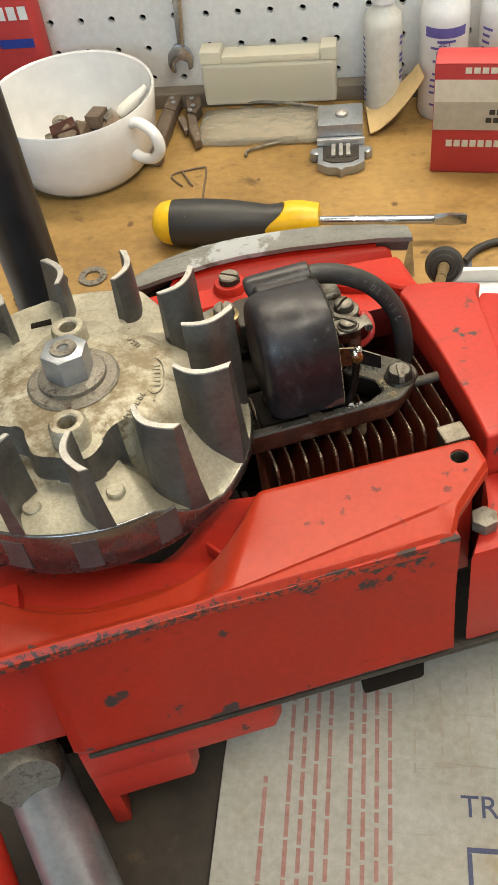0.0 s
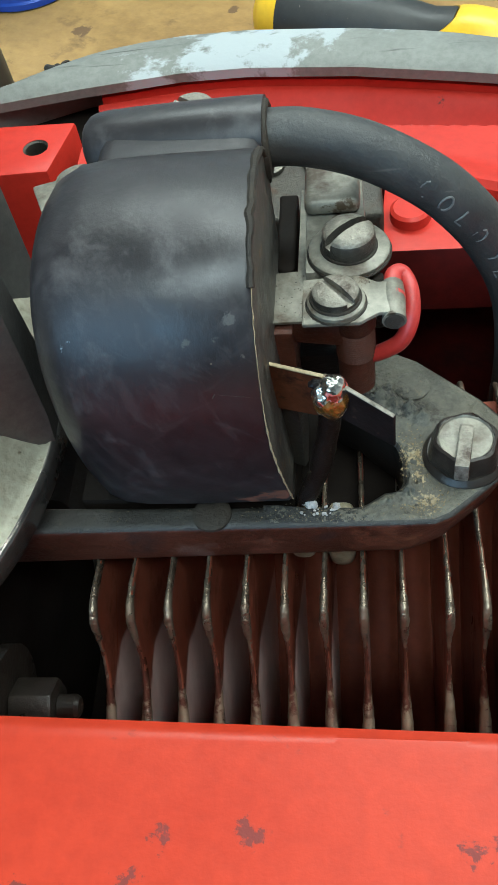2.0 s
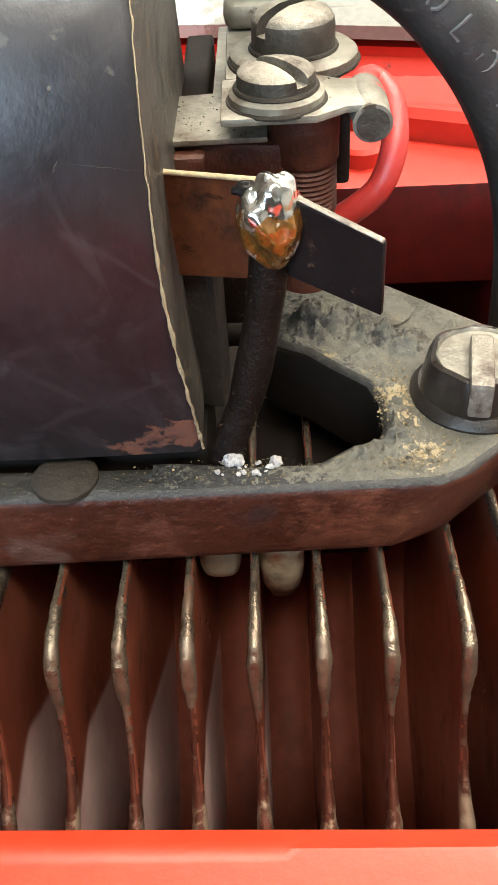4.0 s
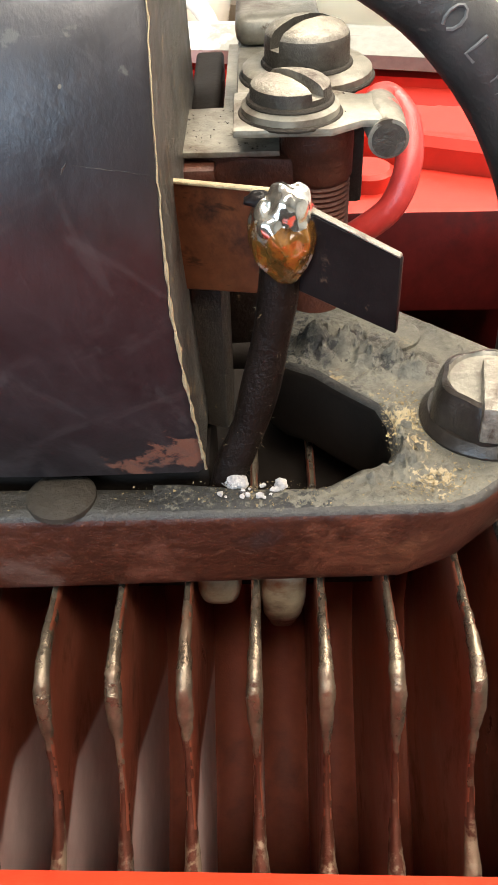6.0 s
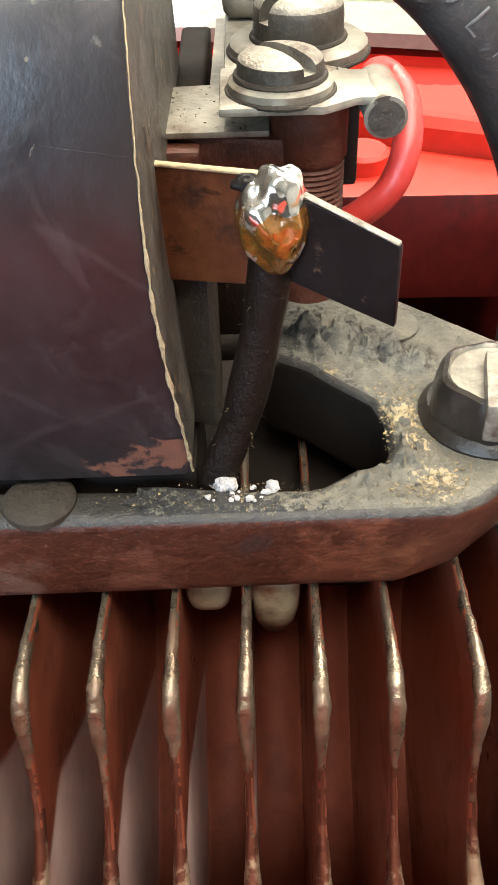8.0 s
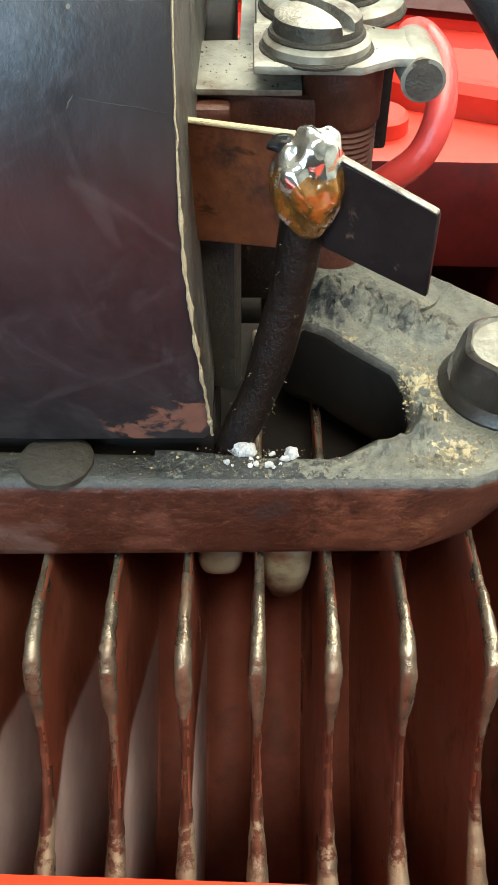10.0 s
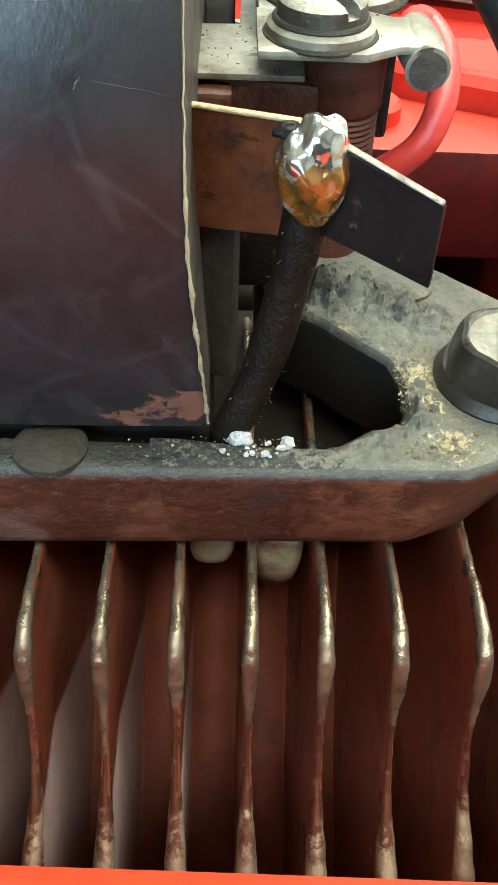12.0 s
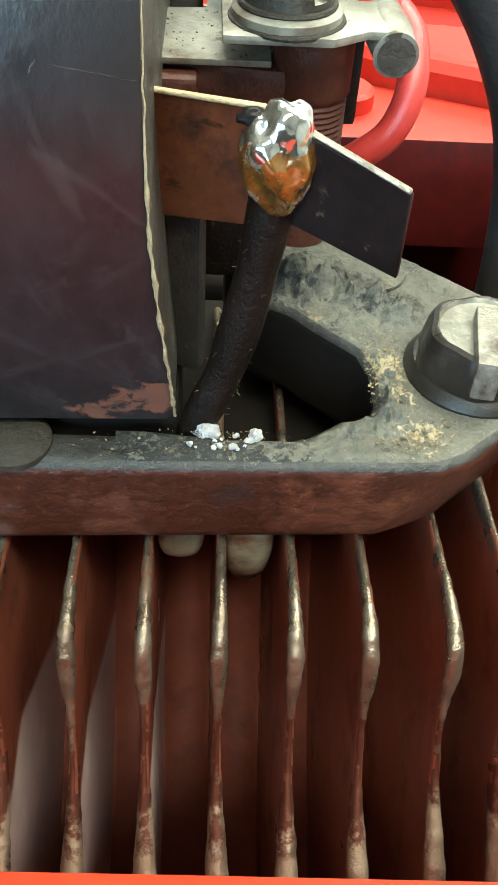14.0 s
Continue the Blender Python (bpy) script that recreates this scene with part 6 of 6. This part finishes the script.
def pliers():
    t = thing("locking_pliers", pose(-0.131, 0.800, 0.0005, 0, 0, 0), "worn steel locking pliers lying closed on the bench", "pliers")
    part("fixed_jaw", prism([(-0.0150, -0.0200), (-0.0135, -0.0040), (-0.0040, 0.0120), (-0.0008, 0.0125), (-0.0012, 0.0010), (-0.0030, -0.0120), (-0.0040, -0.0260)], 0.0010, 0.0115, 0.0016), RUSTY, t)
    part("moving_jaw", prism([(0.0008, 0.0125), (0.0040, 0.0115), (0.0130, -0.0020), (0.0165, -0.0180), (0.0130, -0.0290), (0.0050, -0.0250), (0.0025, -0.0120), (0.0012, 0.0010)], 0.0010, 0.0105, 0.0016), RUSTY, t)
    h1 = part("handle", prism([(-0.0150, -0.0205), (-0.0042, -0.0265), (-0.0052, -0.0520), (-0.0080, -0.0780), (-0.0160, -0.0780), (-0.0172, -0.0480)], 0.0008, 0.0120, 0.0022, 3), RUSTY, t)
    part("handle", prism([(0.0052, -0.0256), (0.0130, -0.0296), (0.0165, -0.0420), (0.0222, -0.0660), (0.0172, -0.0690), (0.0105, -0.0520)], 0.0010, 0.0095, 0.0020, 3), RUSTY, t)
    part("toggle_link", prism([(-0.0030, -0.0275), (0.0035, -0.0265), (0.0090, -0.0470), (0.0060, -0.0490)], 0.0015, 0.0065, 0.0010), RUSTY, t)
    part("adjusting_knob", lathe([(0, 0), (0.0062, 0), (0.0068, 0.002), (0.0064, 0.010), (0, 0.0105)], 20, m=pose(-0.0118, -0.0785, 0.0070, 90, 0, 6)), RUSTY, h1)
    for x, y in ((-0.0095, -0.008), (-0.0070, -0.015), (0.0075, -0.010), (0.0100, -0.021), (0.0085, -0.028)):
        part("rivet", lathe([(0.0020, 0.0117), (0.0018, 0.0128), (0, 0.0131)], 12, m=pose(x, y, 0)), TIN, t)
    return t


pliers()


def wrench():
    t = thing("combination_wrench", pose(-0.130, 0.803, 0.034, 90, 0, 0), "chrome open-ended wrench hanging on the pegboard", "wrench")
    part("shank", prism([(-0.003, 0.016), (0.003, 0.016), (0.0055, 0.16), (-0.0055, 0.16)], -0.002, 0.002, 0.0012, m=pose(0.001, 0, 0, 0, 0, -4)), CHROME, t)
    part("open_jaw", prism([(-0.003, 0.018), (-0.0095, 0.011), (-0.0105, 0.003), (-0.0085, -0.004), (-0.0052, -0.005), (-0.0052, 0.003), (0.0, 0.0065), (0.0052, 0.004), (0.0056, -0.003), (0.0092, -0.001), (0.0108, 0.006), (0.0085, 0.013), (0.003, 0.018)], -0.0027, 0.0027, 0.0008), CHROME, t)
    part("hook", tube([(0.001, 0.14, -0.003), (0.001, 0.14, -0.009)], 0.0022, 10, n=1), STEEL, t)
    return t


wrench()

case = thing("plastic_case", pose(-0.056, 0.782, 0.0135, 0, 0, -1), "yellowed clear plastic case standing on a bag", "plastic case")
part("shell", box(-0.053, 0.052, -0.008, 0.009, 0, 0.034, 0.003, segments=3), CLEAR, case)
part("lid", box(-0.036, 0.040, -0.0075, 0.009, 0.0345, 0.040, 0.001), CLEAR, case)
part("end_block", box(-0.053, -0.0365, -0.0075, 0.009, 0.0345, 0.044, 0.001), CLEAR, case)
part("end_block", box(0.0405, 0.0525, -0.0075, 0.009, 0.0345, 0.044, 0.001), CLEAR, case)


def bag():
    def f(s, t):
        x, y = -0.058 + 0.116 * s, -0.024 + 0.048 * t
        z = 0.010 * (math.sin(math.pi * s) ** 0.35) * (math.sin(math.pi * t) ** 0.5) + 0.0022
        return (x, y, z + 0.0030 * noise.noise((x * 70, y * 130, 1)) + 0.0012 * noise.noise((x * 210, y * 260, 4)))
    t = thing("plastic_bag", pose(-0.056, 0.760, 0.0006, 0, 0, -1), "crumpled clear plastic bag lying under the case", "plastic bag")
    part("film", grid(90, 40, f, 0.0018), BAG, t, smooth=25)
    part("insert", box(-0.050, 0.050, -0.018, 0.018, 0.0012, 0.0035, 0.0008), GREYPR, t)


bag()
pick = thing("bent_pick", pose(0, 0, 0), "bent steel wire pick lying across the bag", "wire pick")
part("wire", tube([(-0.073, 0.719, 0.0022), (-0.070, 0.728, 0.0022), (-0.040, 0.740, 0.0025), (-0.026, 0.752, 0.004), (-0.018, 0.755, 0.008), (-0.012, 0.748, 0.008)], 0.0011, 8), STEEL, pick)
scr = thing("scriber", pose(0, 0, 0), "thin steel scriber lying on the plastic bag", "scriber")
part("rod", tube([(-0.092, 0.778, 0.0155), (-0.050, 0.772, 0.0155), (-0.020, 0.766, 0.0140), (-0.008, 0.764, 0.0120)], 0.0013, 8), STEEL, scr)
clip = thing("wire_clip", pose(0, 0, 0), "thin bent spring wire clip on the bench", "wire clip")
part("wire", tube([(-0.100, 0.664, 0.001), (-0.101, 0.685, 0.001), (-0.102, 0.704, 0.001), (-0.106, 0.708, 0.001), (-0.128, 0.699, 0.001), (-0.118, 0.684, 0.001)], 0.0007, 6), RUSTY, clip)
part("arm", tube([(-0.121, 0.703, 0.0018), (-0.114, 0.690, 0.0018), (-0.110, 0.684, 0.001)], 0.0007, 6), RUSTY, clip)


def metal_part():
    t = thing("reed_valve", pose(0.0015, 0.688, 0, 0, 0, 2), "grey metal hinged engine part with a bright screw on the bench", "engine part")
    base = prism([(-0.0175, 0.010), (-0.0100, 0.0045), (-0.0030, 0.0035), (0.0, 0.0), (0.0030, 0.0035), (0.0100, 0.0045), (0.0175, 0.010), (0.0175, 0.046), (-0.0175, 0.046)], 0.0, 0.0075, 0.0012)
    body = part("base", base, ALLOY, t)
    part("window", prism([(-0.0135, 0.013), (-0.007, 0.009), (0.007, 0.009), (0.0135, 0.013), (0.0135, 0.030), (-0.0135, 0.030)], 0.0077, 0.0083, 0.0002), DARKSTEEL, body, "dark window in the valve's face")
    part("upper_plate", box(-0.0170, 0.0170, 0.036, 0.066, 0.0078, 0.0225, 0.0015), ALLOY, t)
    part("lip", box(-0.0180, 0.0180, 0.0315, 0.0355, 0.0078, 0.0130, 0.001), TIN, t)
    s1 = part("screw", lathe([(0, 0.0227), (0.0050, 0.0227), (0.0048, 0.0246), (0.0032, 0.0258), (0, 0.0262)], 24, m=pose(0.001, 0.050, 0)), BRIGHT, t)
    for x in (-0.0055, 0.0, 0.0055):
        part("finger", box(x - 0.0016, x + 0.0016, 0.015, 0.0305, 0.0085, 0.0105, 0.0005), BRIGHT, t)
    for x in (-0.0150, 0.0150):
        part("ear", lathe([(0.0042, 0.0005), (0.0042, 0.0065), (0.0030, 0.0075), (0, 0.0075)], 16, m=pose(x * 1.28, 0.027, 0)), ALLOY, t)


metal_part()
card = thing("card_offcut", pose(0.022, 0.738, 0.0005), "folded tan card offcut leaning by the bottles", "card")
def card_bend(s, t):
    x = 0.0 + 0.040 * s
    return (x - 0.004 * t, 0.004 + 0.034 * t * (1 - 0.35 * s) + 0.010 * s, 0.003 + 0.038 * s ** 1.6 + 0.004 * t * (1 - s))


part("sheet", grid(14, 8, card_bend, 0.0012), TAN, card)


def washer_at(x, y, ro, ri, h, mt, label, z=0.0, tilt=(0, 0)):
    ob = part("washer", lathe([(ri, 0.0), (ro, 0.0), (ro, h), (ri, h), (ri, 0.0)], 32, cap=False), mt, None, label)
    ob.matrix_world = pose(x, y, z, tilt[0], tilt[1], 0)
    return tagged(ob, label, "washer", "loose fasteners")


washer_at(-0.166, 0.581, 0.0100, 0.0052, 0.0016, STEEL, "large grey flat washer on the bench")
washer_at(-0.176, 0.538, 0.0052, 0.0028, 0.0014, TIN, "small pale spring washer on the bench")
rr = random.Random(12)


def bolt(x, y, turn, label):
    t = thing("machine_screw", pose(x, y, 0.0030, 0, 86, turn) @ Matrix.Scale(0.85, 4), label, "screw", "loose fasteners")
    part("head", lathe([(0.0, -0.004), (0.0035, -0.0036), (0.0045, -0.002), (0.0045, 0.0)], 16), DARKSTEEL, t)
    part("shank", lathe([(0.0024, 0.0001), (0.0024, 0.011), (0.0018, 0.012)], 12), DARKSTEEL, t)


for k in range(12):
    bolt(-0.194 + rr.uniform(-0.018, 0.014), 0.562 + rr.uniform(-0.013, 0.015), rr.uniform(0, 360), "small dark oily screw in a heap on the bench")
for k in range(7):
    washer_at(-0.196 + rr.uniform(-0.018, 0.012), 0.564 + rr.uniform(-0.016, 0.012), 0.0062, 0.0034, 0.0010, DARKSTEEL, "small dark washer in a heap on the bench", 0.0003 + 0.0014 * k)

paper = thing("paper_sheet", pose(-0.262, 0.470, 0.0), "white paper sheet lying on the bench", "paper")
part("sheet", prism([(-0.12, -0.10), (0.085, -0.10), (0.060, 0.030), (0.022, 0.066), (-0.12, 0.080)], 0.0002, 0.0012), PAPER, paper)
tray = thing("white_tray", pose(0.130, 0.520, 0), "white plastic tray edge on the bench", "tray")
part("tray_floor", box(-0.060, 0.14, -0.05, 0.045, 0.0, 0.003, 0.001), WHITEPL, tray)
part("tray_rim", box(-0.060, 0.14, 0.0452, 0.049, 0.0, 0.012, 0.0012), WHITEPL, tray)


def knob():
    t = thing("choke_knob", Matrix.Translation((0.0640, 0.502, 0.0600)) @ Vector((0.10, 0.86, -0.50)).to_track_quat("Z", "Y").to_matrix().to_4x4() @ Matrix.Scale(0.82, 4), "black round choke knob on a brass stem", "knob")
    part("disc", lathe([(0.0, 0.0405), (0.0045, 0.0405), (0.0050, 0.0388), (0.0085, 0.0392), (0.0092, 0.0415), (0.0118, 0.0420), (0.0135, 0.0450), (0.0138, 0.0490), (0.0125, 0.0530), (0.0095, 0.0545), (0.0, 0.0535)], 40), GRIP, t)
    part("neck", lathe([(0.0034, -0.040), (0.0034, 0.030), (0.0042, 0.032), (0.0042, 0.0386)], 20), BRASS, t)


knob()
sc = thing("scissors", pose(0, 0, 0), "steel scissors with pointed blades lying on the bench", "scissors")
part("blade", slab([[(0.0440, 0.5700, 0.004), (0.0525, 0.5700, 0.004), (0.0525, 0.5715, 0.004), (0.0440, 0.5715, 0.004)], [(0.0478, 0.5480, 0.052), (0.0490, 0.5480, 0.052), (0.0490, 0.5488, 0.052), (0.0478, 0.5488, 0.052)]]), CHROME, sc)
part("blade", prism([(0.088, 0.596), (0.0905, 0.597), (0.088, 0.553), (0.076, 0.553)], 0.0005, 0.0025, 0.0004), CHROME, sc)
cable = thing("black_cable", pose(0, 0, 0), "thin black cable looping on the bench", "cable")
part("sheath", tube([(0.085, 0.585, 0.003), (0.094, 0.598, 0.003), (0.112, 0.606, 0.003), (0.15, 0.604, 0.003), (0.22, 0.59, 0.003)], 0.0026, 10), RUBBER, cable)

mat = thing("rubber_mat", pose(0, 0, 0), "dark oily rubber mat under the chainsaw", "mat")
part("sheet", prism([(-0.30, 0.02), (0.32, 0.02), (0.32, 0.42), (-0.24, 0.42)], 0.0002, 0.004, 0.001), MAT, mat)


def mailer():
    t = thing("cardboard_mailer", pose(0, 0, 0.0045), "flattened white cardboard mailer printed in red, under the saw", "cardboard")
    part("board", prism([(-0.036, 0.10), (0.26, 0.10), (0.26, 0.36), (-0.030, 0.36), (-0.035, 0.246)], 0.0, 0.004, 0.0008), MAILER, t)
    r = random.Random(21)
    for k, x in enumerate((-0.016, -0.006, -0.0005, 0.005, 0.0105, 0.0195, 0.0250, 0.0305, 0.036)):
        y = 0.13
        end = (0.240, 0.285, 0.285, 0.285, 0.285, 0.290, 0.290, 0.290, 0.280)[k]
        while y < end:
            n = r.uniform(0.003, 0.016)
            part("print_bar", box(x - 0.0009, x + 0.0009, y, min(end, y + n), 0.0042, 0.0044), REDINK, t, smooth=0)
            y += n + r.uniform(0.0008, 0.002)
    for k in range(22):
        x, y = 0.046 + (k % 11) * 0.0115, 0.245 + 0.028 * (k // 11)
        for q in range(3):
            part("print_bar", box(x, x + 0.0009, y + q * 0.008, y + q * 0.008 + r.uniform(0.003, 0.007), 0.0042, 0.0044), GREYPR, t, smooth=0)
    b = text_mesh("TRA", 0.0125, 0.0002)
    bmesh.ops.transform(b, matrix=pose(0.076, 0.232, 0.0043), verts=b.verts)
    part("lettering", b, NAVYINK, t)
    for x0, x1, y0, y1 in ((0.066, 0.13, 0.2145, 0.2165), (0.066, 0.0678, 0.15, 0.2143)):
        part("label_frame", box(x0, x1, y0, y1, 0.0042, 0.0044), NAVYINK, t)
    for k in range(12):
        x = 0.075 + 0.0042 * k
        part("code_bar", box(x, x + (0.0010, 0.0022, 0.0015)[k % 3], 0.15, 0.209, 0.0042, 0.0044), GREYPR, t)
    return t


mailer()
tool = thing("alloy_tube", pose(-0.092, 0.175, 0.030, 0, 0, 0), "grey alloy handle tube beside the saw", "tube")
part("pipe", tube([(0.028, -0.010, 0.0), (-0.010, 0.045, 0.006), (-0.022, 0.062, 0.010)], 0.0135, 26, n=4), ALLOY, tool)
part("socket", lathe([(0.013, 0), (0.0145, 0.004), (0.0145, 0.030), (0.012, 0.034)], 28, m=pose(-0.026, 0.068, 0.016, 75, 0, 32)), STEEL, tool)
lev = thing("red_lever", pose(-0.118, 0.150, 0.0285, 0, 0, 0), "red enamelled lever beside the alloy tube", "lever")
part("arm", tube([(-0.02, 0.06, 0.004), (0.0, 0.03, 0.0), (0.018, -0.004, -0.008)], 0.014, 18, n=4), RED, lev)
